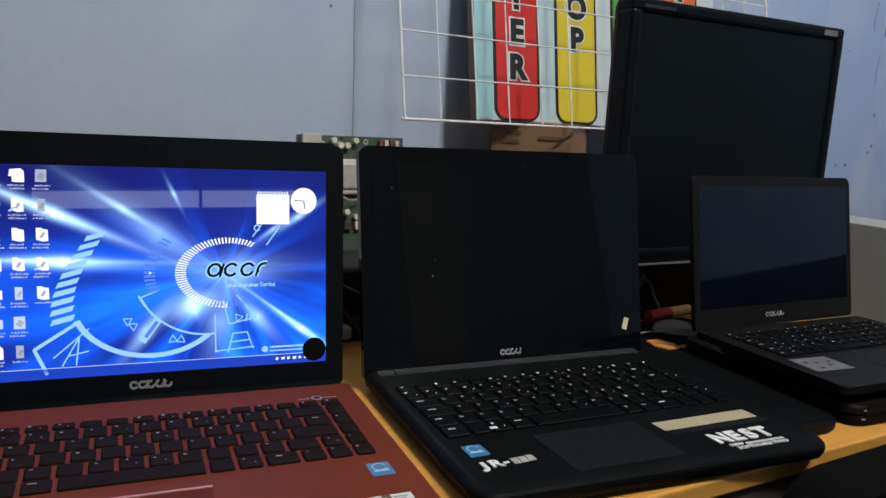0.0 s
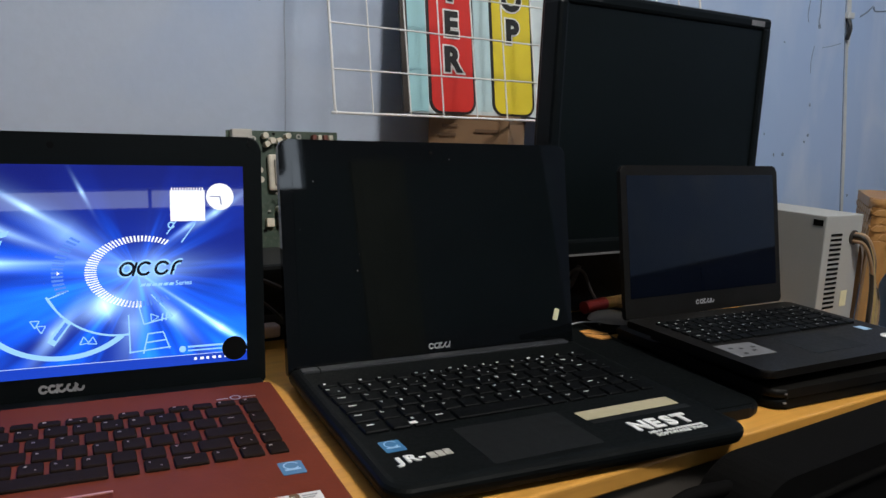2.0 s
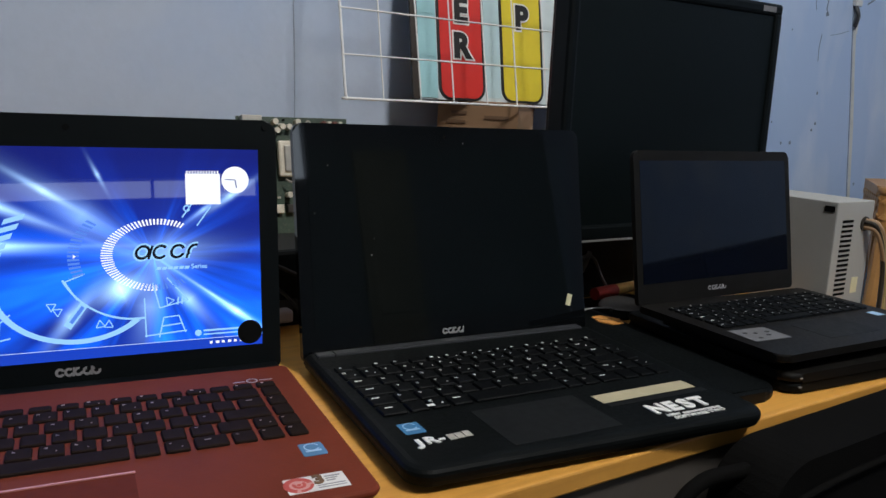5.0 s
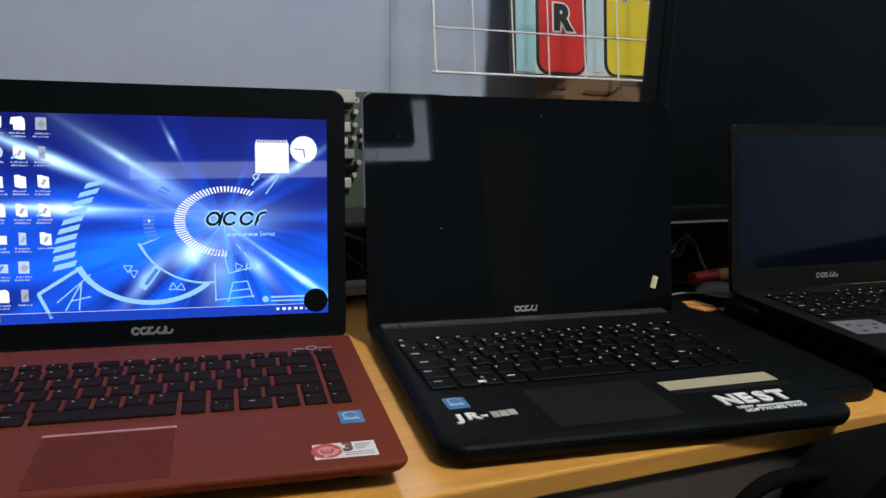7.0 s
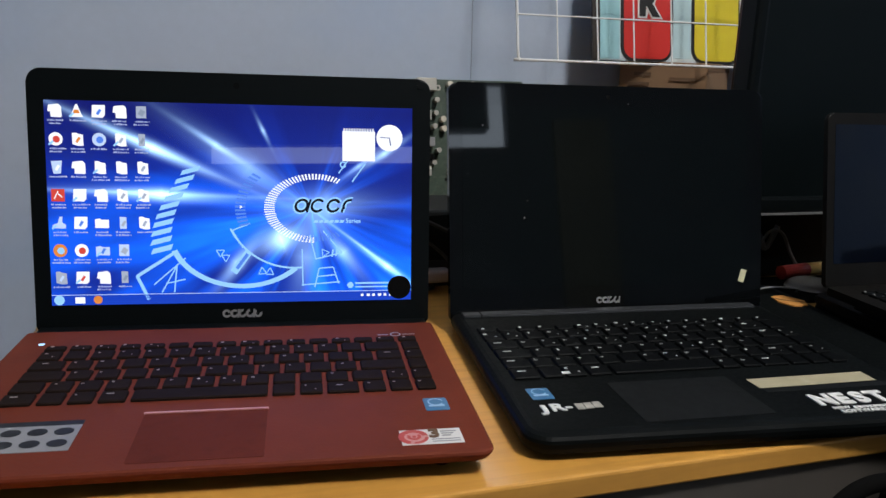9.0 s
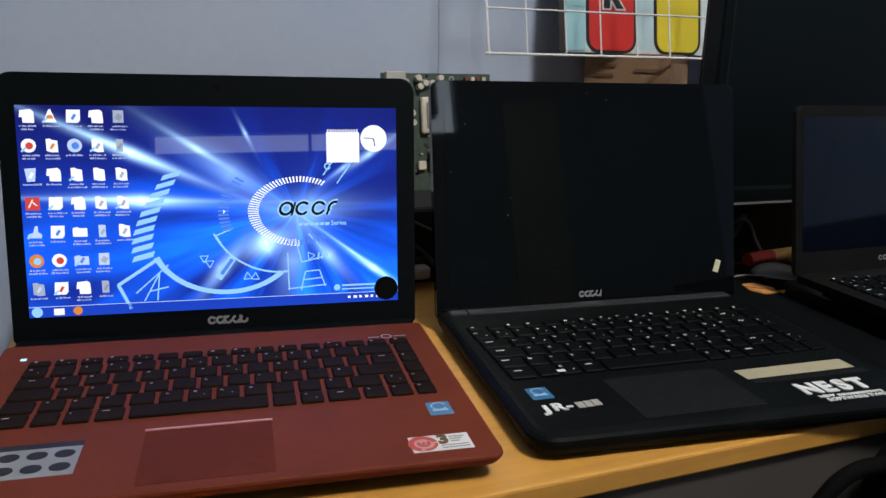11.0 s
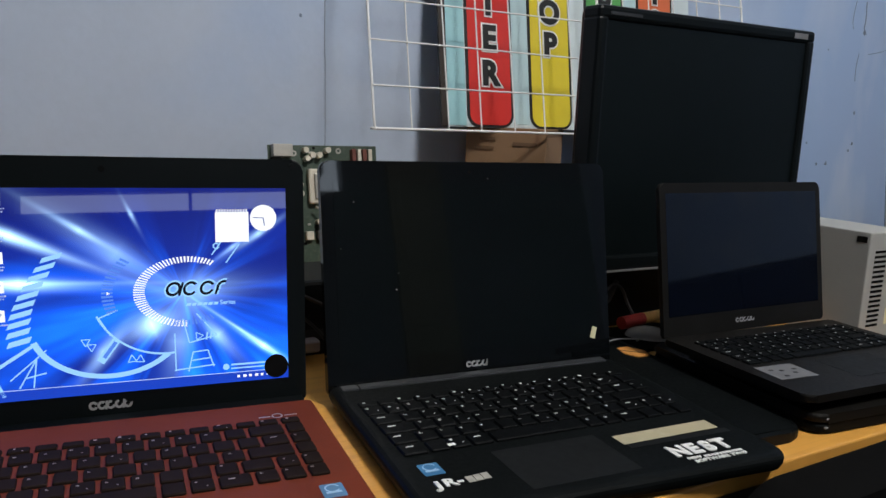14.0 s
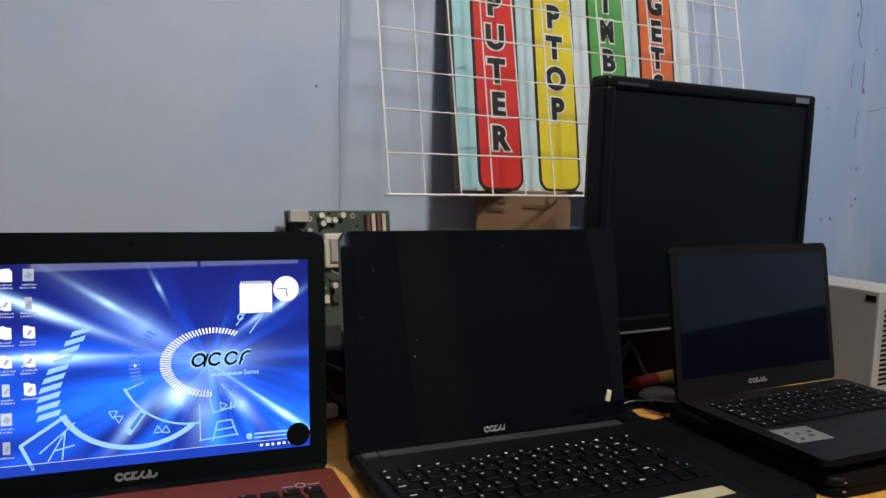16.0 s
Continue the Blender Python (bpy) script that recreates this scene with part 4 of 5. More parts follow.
# ---- black laptop, switched off ----
blk = thing("laptop", pose(0.457, 0.4964, TOP, 0, 0, -5.3), "scuffed black open laptop with a dark screen", "laptop", "laptops on the table")
W, D, H = 0.333, 0.262, 0.019
base = part("base", moved(loft(((0.0070, 0.0028), (0.0022, 0.0055), (0.0006, 0.0095), (0.0002, 0.0130), (0.0008, 0.0152), (0.0026, 0.0172), (0.0056, 0.0184), (0.0090, H)), 0.3250, D - 0.003, (0.004, 0.004, 0.019, 0.019), (0, 0.0015)), pose(0, 0, 0, 0, 0, -1.8)), BLACK_DECK, blk, "scuffed black keyboard deck")
part("underside", moved(prism(outline(W - 0.040, D - 0.034, 0.018), 0.0012, 0.005), pose(0, 0.003, 0)), BLACK, blk, "black plastic underside")
for x in (-0.13, 0.13):
    for y in (-0.10, 0.10):
        part("rubber_foot", rod((x, y, 0), (x, y, 0.002), 0.007, 12), VOID, blk)
keyboard(base, -0.1485, 0.1415, -0.0340, 0.0830, H, KEY, KEY_PRINT, 0.0028, 9, 0.86, small=1.0)
part("start_key_mark", flat_tile(-0.1085, -0.1020, -0.0305, -0.0262, H + 0.0024), LEGEND, blk, "white start-key symbol")
part("touchpad", prism(outline(0.098, 0.066, 0.002), H - 0.001, H + 0.0002), PAD, blk, "grey-black touchpad").matrix_basis = pose(-0.0310, -0.0795, 0)
part("tape_strip", moved(flat_tile(-0.0515, 0.0515, -0.0085, 0.0085, H, 0.0003), pose(0.0830, -0.0625, 0, 0, 0, 1)), GOLD, blk, "dull gold strip of tape")
part("strip_shadow_band", flat_tile(0.0330, 0.1400, -0.0800, -0.0725, H, 0.0002), PAD, blk, "dark grey band under the tape")
nest = part("label_sticker", flat_tile(0.0570, 0.1210, -0.1215, -0.0890, H, 0.0001), BLACK_DECK, blk, "black sticker with bold white letters")
bold = bmesh.new()
for k, ch in enumerate("NEST"):
    joined(bold, moved(lettering(ch, 0.0265, 0.0013), Matrix.Translation((0.0885 + (k - 1.5) * 0.0153, -0.0985, H + 0.0005)) @ Matrix.Rotation(radians(-90), 4, "X") @ Matrix.Diagonal((0.80 if ch == "N" else 0.86, 1, 0.86, 1))))
part("lettering", bold, LEGEND, nest, "bold white letters")
FLAT = Matrix.Rotation(radians(-90), 4, "X")
bars = moved(lettering("SOFTWARE TWO", 0.0068, 0.0002), Matrix.Translation((0.0925, -0.1180, H + 0.0004)) @ FLAT @ Matrix.Diagonal((1.0, 1, 0.85, 1)))
joined(bars, moved(lettering("NEW", 0.0060, 0.0002), Matrix.Translation((0.0700, -0.1120, H + 0.0004)) @ FLAT @ Matrix.Diagonal((1.0, 1, 0.8, 1))))
rnd = random.Random(2)
x = 0.0800
while x < 0.1180:
    w = rnd.uniform(0.0016, 0.0030)
    joined(bars, flat_tile(x, x + w, -0.1136, -0.1103, H + 0.0001))
    x += w + 0.0008
part("small_print", bars, LEGEND, nest, "two rows of small white print")
code = moved(lettering("J", 0.0165, 0.0007), Matrix.Translation((-0.1420, -0.0842, H + 0.0004)) @ FLAT @ Matrix.Diagonal((1.15, 1, 0.86, 1)))
joined(code, moved(lettering("R", 0.0165, 0.0006), Matrix.Translation((-0.1325, -0.0830, H + 0.0004)) @ FLAT @ Matrix.Diagonal((1.0, 1, 0.86, 1))))
joined(code, flat_tile(-0.1265, -0.1215, -0.0845, -0.0820, H, 0.0005))
part("letter_sticker", code, LEGEND, blk, "white cut-out letters")
code2 = bmesh.new()
for k in range(3):
    x = -0.1185 + 0.0066 * k
    joined(code2, flat_tile(x, x + 0.0058, -0.0872 + 0.0006 * k, -0.0782 + 0.0006 * k, H, 0.0004))
part("faded_sticker", code2, STICK_FADED, blk, "faded grey end of the cut-out sticker")
badge = part("badge_sticker", prism(outline(0.0165, 0.0190, 0.0015), H, H + 0.0003), STICK_BLUE, blk, "blue processor sticker")
badge.matrix_basis = pose(-0.1365, -0.0585, 0)
badge_bm = flat_tile(-0.0055, 0.0055, -0.004, -0.0015, H + 0.0003)
joined(badge_bm, moved(arc_band(0, 0, 0.0045, 0.0056, 20, 330, 0), Matrix.Translation((0, 0.003, H + 0.0004)) @ Matrix.Rotation(radians(-90), 4, "X")))
part("badge_print", badge_bm, STICK_BLUE2, badge)
part("hinge_bar", cuboid(-0.150, 0.152, 0.1145, 0.1265, H - 0.002, H + 0.0022, 0.0012), GREY_BAR, blk, "grey hinge cover")
part("hinge_joint", cuboid(-0.1335, -0.1325, 0.1143, 0.1267, H - 0.002, H + 0.0028), VOID, blk)
lid = upright_lid(blk, "lid", 0.329, 0.224, 0.008, 0.009, BEZEL_GLOSS, 0.1292, 0.0115, 11.0, 0.3, "black screen bezel")
lid.data.transform(Matrix.Translation((0.0050, 0, 0)))
part("display", cuboid(-0.1470, 0.1525, -0.0005, 0.001, 0.0290, 0.2030), GLASS_OFF, lid, "dark switched-off display")
part("lid_webcam", rod((0, 0.001, 0.2135), (0, -0.0001, 0.2135), 0.0018, 12), VOID, lid)
logo_blobs(lid, 0.0000, 0.0155, -0.0003, 4, 0.0240, 0.0066, SILVER)
tag = part("paper_tag", moved(cuboid(-0.0032, 0.0032, -0.0006, 0, -0.0065, 0.0065), pose(0.1475, -0.0006, 0.0355, 0, 18, 0)), CREAM, lid, "small cream paper tag")
dust = bmesh.new()
for x, z, r in ((-0.127, 0.184, 0.0006), (-0.086, 0.097, 0.0008), (-0.083, 0.113, 0.0004), (-0.142, 0.139, 0.0004), (0.021, 0.207, 0.0006)):
    joined(dust, disc_plate(x, z, r, -0.0006, 6))
part("dust", dust, LEGEND_DIM, lid, "specks of dust")

# ---- small dark laptop on top of a closed one ----
closed = thing("closed_laptop", pose(0.8580, 0.4900, TOP, 0, 0, -5.5), "closed black laptop lying under the small laptop", "laptop", "laptops on the table")
CORNERS = (0.010, 0.010, 0.016, 0.016)
part("base", prism(outline(0.315, 0.232, CORNERS), 0.0015, 0.0110, 0.003, segments=3), BLACK_DECK, closed, "black lower half")
part("lid", prism(outline(0.317, 0.234, CORNERS), 0.0118, 0.0210, 0.0040, segments=4), MINI_DECK, closed, "scuffed black lid")
part("joint", prism(outline(0.309, 0.226, 0.012), 0.0100, 0.0125), VOID, closed)
for x in (-0.13, 0.13):
    for y in (-0.09, 0.09):
        part("rubber_foot", rod((x, y, 0), (x, y, 0.003), 0.006, 12), VOID, closed)
# corner glints of both halves, set in as small pale blocks
for z in (0.0075, 0.0165):
    part("corner_glint", cuboid(-0.1462, -0.1425, -0.1172, -0.1150, z - 0.0008, z + 0.0008, 0.0004), STICK_GREY, closed, "pale block drawn as a glint on the corner")

mini = thing("laptop", pose(0.8250, 0.4800, TOP + 0.0210, 0, 0, -4) @ Matrix.Scale(0.974, 4), "small dark grey open laptop with its screen off", "laptop", "laptops on the table")
W, D, H = 0.284, 0.198, 0.019
base = part("base", prism(outline(W, D, (0.004, 0.004, 0.012, 0.012)), 0.0110, H, 0.0020), MINI_DECK, mini, "dark grey keyboard deck")
for x in (-0.11, 0.11):
    for y in (-0.07, 0.07):
        part("rubber_foot", rod((x, y, 0), (x, y, 0.0055), 0.006, 12), VOID, mini)
part("underside", prism(outline(W - 0.026, D - 0.040, 0.012), 0.0030, 0.0115), BLACK, mini, "black inset underside")
keyboard(base, -0.1230, 0.1260, -0.0100, 0.0740, H, KEY, KEY_PRINT, 0.0022, 21, 0.72, small=0.78)
silver = part("feature_sticker", moved(flat_tile(-0.0255, 0.0255, -0.0190, 0.0190, H, 0.0003), pose(-0.1010, -0.0370, 0, 0, 0, -3)), STICK_DIM, mini, "silver sticker with dark symbols")
for x, y in ((-0.115, -0.030), (-0.104, -0.034), (-0.094, -0.043), (-0.086, -0.034), (-0.112, -0.048)):
    part("symbol", moved(disc_plate(0, 0, 0.0034, 0, 10, 0.0022), Matrix.Translation((x, y, H + 0.0005)) @ Matrix.Rotation(radians(-90), 4, "X")), INK, silver)
part("badge_sticker", flat_tile(0.1050, 0.1190, -0.0350, -0.0200, H, 0.0003), STICK_BLUE2, mini, "pale blue sticker")
part("round_sticker", moved(prism([(0.0150 * math.cos(k * 0.2618), 0.0125 * math.sin(k * 0.2618)) for k in range(24)], H, H + 0.0003), pose(0.1130, -0.0640, 0)), STICK_WHITE, mini, "pale oval sticker")
part("touchpad", prism(outline(0.085, 0.055, 0.002), H - 0.001, H + 0.0002), PAD, mini, "dark touchpad").matrix_basis = pose(0.005, -0.0480, 0)
lid = upright_lid(mini, "lid", 0.284, 0.182, 0.006, 0.008, MINI_DECK, 0.1040, 0.0175, 10.0, 2.0, "dark grey screen bezel")
part("display", cuboid(-0.1330, 0.1330, -0.0004, 0.001, 0.0250, 0.1700), GLASS_BLUE, lid, "dark blue switched-off display")
logo_blobs(lid, -0.0070, 0.0125, -0.0003, 5, 0.034, 0.0062, STICK_GREY)

# flat black case between the laptops, with loose small things
case = alone("flat_case", prism(outline(0.086, 0.310, (0.006, 0.006, 0.016, 0.028)), 0, 0.010, 0.003), BLACK, pose(0.6570, 0.5474, TOP, 0, 0, -6), "flat black plastic case lying between the laptops", "case")
part("rim", prism(outline(0.070, 0.296, 0.012), 0.0095, 0.0108), BLACK_DECK, case)
card = alone("orange_card", prism([(-0.017, 0.010), (-0.004, 0.020), (0.016, 0.007), (0.018, -0.010), (0.004, -0.019), (-0.011, -0.010)], 0, 0.0012), ORANGE_CARD, pose(0.690, 0.629, TOP + 0.0109, 0, 0, -35), "scrap of orange card on the black case", "card")
part("crease", tube([(-0.016, 0.001, 0.0013), (0.004, -0.002, 0.0013), (0.019, 0.0, 0.0013)], 0.0005, 4), CARTON_INK, card)

pad_mat = alone("mouse_pad", prism(outline(0.128, 0.098, 0.008), 0, 0.003, 0.001), CLOTH, pose(0.779, 0.6950, TOP, 0, 0, -4), "thin black mouse pad under the mouse", "mouse pad")
mouse = thing("computer_mouse", pose(0.776, 0.690, TOP + 0.003, 0, 0, 40), "glossy dark computer mouse beside the small laptop", "mouse")
shell = bmesh.new()
bmesh.ops.create_uvsphere(shell, u_segments=20, v_segments=12, radius=1, matrix=Matrix.Diagonal((0.018, 0.030, 0.015, 1)))
bmesh.ops.bisect_plane(shell, geom=shell.verts[:] + shell.edges[:] + shell.faces[:], plane_co=(0, 0, 0), plane_no=(0, 0, 1), clear_inner=True)
bmesh.ops.holes_fill(shell, edges=[e for e in shell.edges if e.is_boundary])
part("shell", shell, MOUSE, mouse, "glossy dark shell", smooth=True)
part("wheel", rod((-0.003, -0.019, 0.008), (0.003, -0.019, 0.008), 0.005, 12), CABLE_D, mouse)
alone("mouse_cable", tube([(0.742, 0.675, TOP + 0.006), (0.722, 0.655, TOP + 0.016), (0.700, 0.662, TOP + 0.017), (0.676, 0.657, TOP + 0.018), (0.668, 0.69, TOP + 0.003), (0.66, 0.75, TOP + 0.003)], 0.0011, 6), STICK_GREY, Matrix(), "thin grey mouse cable bending over the case", "cable", smooth=True)
tubes = thing("glue_tube", pose(0.804, 0.736, TOP + 0.0116, 0, 0, 6), "red and amber plastic tube lying behind the mouse", "tube")
part("body", rod((-0.036, 0, 0), (0.006, 0, 0.001), 0.0085, 16), RED_TUBE, tubes, "red body", smooth=False)
part("cap", rod((0.0062, 0, 0.001), (0.050, 0, 0.002), 0.0080, 16, 0.0070), YELLOW_TUBE, tubes, "amber cap", smooth=False)

# ---- monitor behind ----
mon = thing("monitor", pose(0.870, 0.708, TOP, 0, 0, -1.5), "dusty black desktop monitor switched off behind the laptops", "monitor")
MW, M0, M1 = 0.392, 0.090, 0.415
ring = cuboid(-MW / 2, MW / 2, 0, 0.034, M1 - 0.017, M1, 0.005)
cuboid(-MW / 2, MW / 2, 0, 0.034, M0, M0 + 0.020, 0.004, bm=ring)
cuboid(-MW / 2, -MW / 2 + 0.016, 0, 0.034, M0 + 0.014, M1 - 0.012, 0.005, bm=ring)
cuboid(MW / 2 - 0.016, MW / 2, 0, 0.034, M0 + 0.014, M1 - 0.012, 0.005, bm=ring)
part("bezel", ring, BEZEL, mon, "matt black frame")
back = moved(loft(((0.0, 0.0), (0.002, 0.004), (0.016, 0.014), (0.030, 0.022)), MW - 0.004, M1 - M0 - 0.004, (0.006,) * 4), Matrix.Translation((0, 0.0345, (M0 + M1) / 2)) @ Matrix.Rotation(radians(-90), 4, "X"))
part("back_cover", back, BLACK, mon, "rounded black back cover")
part("display", cuboid(-MW / 2 + 0.016, MW / 2 - 0.016, 0.004, 0.007, M0 + 0.02, M1 - 0.017), MATTE_PANEL, mon, "dark matt panel")
# highlight of the lower edge, built as a thin silver strip
part("lower_edge_highlight", cuboid(-MW / 2 + 0.004, MW / 2 - 0.004, -0.001, 0.003, M0 - 0.0014, M0 + 0.0008), SILVER, mon, "thin silver strip drawn as the highlight along the lower edge")
part("size_label", cuboid(0.150, 0.178, -0.0006, 0, M1 - 0.0125, M1 - 0.0050), STICK_DIM, mon, "small grey model label")
part("maker_label", cuboid(-0.180, -0.130, -0.0004, 0, M1 - 0.0110, M1 - 0.0075), GREY_BAR, mon, "faint grey maker's print")
part("neck_bracket", cuboid(-0.05, 0.05, 0.050, 0.074, 0.16, 0.26, 0.003), BLACK, mon)
part("neck", cuboid(-0.035, 0.035, 0.072, 0.095, 0.010, 0.24, 0.004), BLACK, mon)
foot = prism([(0.115 * math.cos(k * 0.2618), 0.13 + 0.060 * math.sin(k * 0.2618)) for k in range(24)], 0, 0.014, 0.004)
part("foot", foot, BLACK, mon, "oval black foot")
for loop, r in (([(0.715, 0.742, TOP + 0.006), (0.722, 0.744, TOP + 0.045), (0.738, 0.745, TOP + 0.058), (0.752, 0.746, TOP + 0.040), (0.765, 0.744, TOP + 0.068)], 0.0034),
                ([(0.700, 0.735, TOP + 0.003), (0.728, 0.738, TOP + 0.034), (0.750, 0.740, TOP + 0.062), (0.772, 0.742, TOP + 0.058), (0.790, 0.743, TOP + 0.030), (0.812, 0.742, TOP + 0.003)], 0.0020)):
    alone("looped_cable", tube(loop, r, 8), STICK_DIM, Matrix(), "grey cable looped under the monitor", "cable", "cables under the monitor", smooth=True)
# height made up: reaches the monitor to block the lit background below it
alone("adapter", cuboid(-0.13, 0.12, -0.011, 0.011, 0, 0.087, 0.005), BLACK, pose(0.80, 0.764, TOP, 0, 0, 0), "black plastic adapter box under the monitor, made tall to close the bright gap", "adapter")

# added near-black box, stands in for the darkness in the gap behind the monitor
gap_filler = thing("gap_filler_box", pose(0.675, 0.830, TOP), "near-black box added behind the monitor edge to darken the gap", "box")
part("case", cuboid(-0.085, 0.085, -0.025, 0.030, 0.003, 0.150, 0.004), VOID, gap_filler)
for x in (-0.07, 0.07):
    part("rubber_foot", rod((x, 0, 0), (x, 0, 0.004), 0.006, 10), VOID, gap_filler)

# ---- wire grid, sign board, box ----
grid = thing("wire_grid", pose(0.485, 0.923, 0.999, -11.7, 0, -0.5), "white wire grid panel leaning against the wall", "wire grid")
CELL_X, CELL_Z, NX, NZ = 0.0562, 0.058, 13, 11
rim_bm = tube([(0, 0, CELL_Z * NZ), (0, 0, 0.10), (0, 0, 0.008), (0.003, 0, 0.001), (0.01, 0, 0), (0.2, 0, 0), (CELL_X * NX - 0.02, 0, 0), (CELL_X * NX - 0.004, 0, 0.001), (CELL_X * NX, 0, 0.006), (CELL_X * NX, 0, 0.03), (CELL_X * NX, 0, CELL_Z * NZ)], 0.0019, 8, 4)
part("rim", rim_bm, WIRE, grid, "thicker white rim wire", smooth=True)
rnd = random.Random(8)
for k in range(1, NX):
    s = rnd.uniform(-0.003, 0.003)
    part("upright_wire", rod((CELL_X * k + s * 0.5, 0, 0), (CELL_X * k - s * 0.5, 0, CELL_Z * NZ), 0.0012, 6), WIRE, grid)
for k in range(1, NZ + 1):
    s = rnd.uniform(-0.002, 0.002)
    part("cross_wire", rod((0, -0.0025, CELL_Z * k + s), (CELL_X * NX, -0.0025, CELL_Z * k - s), 0.0012, 6), WIRE, grid)
for x in (0.18, 0.56):
    tagged(part("nail", rod((0.485 + x, 1.045, 1.628), (0.485 + x, BACK + 0.01, 1.618), 0.003, 8), SILVER, None), "steel nail in the wall holding the grid", "nail", "nails holding the grid")

board = thing("sign_board", pose(0.626, 0.9855, 1.0035, -9.2, 0, 0), "printed sign board with upright coloured word stripes", "sign")
BW, BH = 0.520, 0.43
part("board_edge", cuboid(-0.002, 0.0088, -0.0008, 0.004, 0, BH), CAB_WOOD, board, "dark raw edge of the board")
part("panel", cuboid(0.009, BW, 0, 0.004, 0, BH), PALE, board, "pale printed panel")
part("edge_strip", cuboid(0.009, 0.040, -0.0012, 0.0, 0.002, BH), CYAN, board, "pale cyan wrapped edge")
for k in range(1, 7):
    part("edge_fold", tube([(0.010, -0.0012, 0.062 * k), (0.022, -0.0014, 0.062 * k + 0.002), (0.038, -0.0012, 0.062 * k)], 0.0004, 5, 4), CYAN, board)
part("stripe_between", cuboid(0.128, 0.158, -0.0009, -0.0001, 0.006, BH), CYAN_PALE, board, "pale cyan band")
part("stripe_between", cuboid(0.362, 0.390, -0.0009, -0.0001, 0.006, BH), CYAN_PALE, board, "pale cyan band")
SX, SW = 0.042, 0.0845
for k, (word, col, z_last, pitch) in enumerate((("COMPUTER", S_RED, 0.080, 0.0530), ("LAPTOP", S_YEL, 0.132, 0.0510), ("IMB", S_GRN, 0.224, 0.0510), ("GADGETS", S_ORG, 0.190, 0.0490))):
    x0 = SX + 0.1165 * k
    cx = x0 + SW / 2
    h = BH - 0.006

    def pill(w, r, lift):
        pts = [(cx + px, (h / 2) + pz) for px, pz in outline(w, h - lift, (0.004, 0.004, r, r))]
        return pts

    part("stripe_outline", prism(pill(SW, 0.020, 0.0), -0.0016, -0.0002, axis="y"), INK, board, "black outline")
    stripe = part("stripe", prism(pill(SW - 0.009, 0.0165, 0.007), -0.0021, -0.0004, axis="y"), col, board, "bright colour stripe")
    outer, inner = bmesh.new(), bmesh.new()
    for j, ch in enumerate(reversed(word)):
        z = z_last + pitch * j
        if z > BH - 0.03:
            break
        joined(outer, moved(lettering(ch, 0.0500, 0.0050), Matrix.Translation((cx, -0.0026, z)) @ Matrix.Diagonal((0.8 if ch == "M" else 1, 1, 1, 1))))
        joined(inner, moved(lettering(ch, 0.0500, 0.0024), Matrix.Translation((cx, -0.0034, z)) @ Matrix.Diagonal((0.8 if ch == "M" else 1, 1, 1, 1))))
    if word == "IMB":
        cuboid(cx - 0.016, cx + 0.016, -0.0026, -0.0022, z_last - 0.070, z_last - 0.032, 0.0001, bm=outer)
        cuboid(cx - 0.012, cx + 0.012, -0.0034, -0.0028, z_last - 0.066, z_last - 0.036, 0.0001, bm=inner)
    part("letter_edge", outer, LEGEND, stripe, "white letter edges")
    part("lettering", inner, INK, stripe, "black letters")

carton = thing("cardboard_box", pose(0.775, 0.930, TOP, 0, 0, 40), "brown cardboard box holding up the sign board", "box")
CB = 1.0035 - TOP
part("body", cuboid(0, 0.126, 0, 0.128, 0, CB, 0.0015), CARTON, carton)
part("tape", cuboid(0.0, 0.126, -0.0006, 0.0, CB - 0.012, CB - 0.001), CARTON_INK, carton, "brown tape along the edge")
for y0, y1, z0 in ((0.014, 0.052, CB - 0.026), (0.080, 0.105, CB - 0.020), (0.082, 0.112, CB - 0.034)):
    part("faded_print", cuboid(-0.0018, -0.0010, y0, y1, z0, z0 + 0.005), CARTON_INK, carton, "faded brown print bar")

# ---- circuit board leaning on the wall ----
pcb = thing("circuit_board", pose(0.458, 0.990, TOP - 0.003, -11, 0, 0), "old green computer circuit board leaning on the wall", "circuit board")
part("board", cuboid(-0.082, 0.082, 0, 0.0016, 0, 0.2335), PCB, pcb, "green board with solder and traces")
part("port_block", cuboid(-0.078, -0.050, -0.013, 0, 0.216, 0.2335, 0.001), TIN, pcb, "dull metal port")
part("port_block", cuboid(-0.080, -0.066, -0.012, 0, 0.196, 0.216, 0.001), VOID, pcb, "black port")
part("heat_sink_frame", cuboid(-0.028, 0.012, -0.010, 0, 0.150, 0.200, 0.003), IVORY, pcb, "ivory processor socket frame")
part("heat_sink", cuboid(-0.021, 0.005, -0.0135, -0.0095, 0.157, 0.193, 0.002), TIN, pcb, "metal processor lid")
part("clip_wire", tube([(-0.022, -0.013, 0.146), (-0.012, -0.016, 0.141), (0.004, -0.014, 0.144), (0.010, -0.012, 0.150)], 0.0015, 6), TIN, pcb)
for x, z in ((-0.030, 0.226), (-0.020, 0.219), (-0.028, 0.214), (-0.010, 0.219), (0.003, 0.226), (-0.040, 0.165), (-0.041, 0.178), (-0.015, 0.125), (-0.001, 0.118)):
    part("capacitor", rod((x, 0, z), (x, -0.011, z), 0.0042, 12), IVORY, pcb)
for x, z in ((-0.045, 0.222), (0.022, 0.226), (0.072, 0.16)):
    part("screw_ring", moved(arc_band(0, 0, 0.002, 0.0042, 0, 360, 0, 16), Matrix.Translation((x, -0.0004, z))), TIN, pcb)
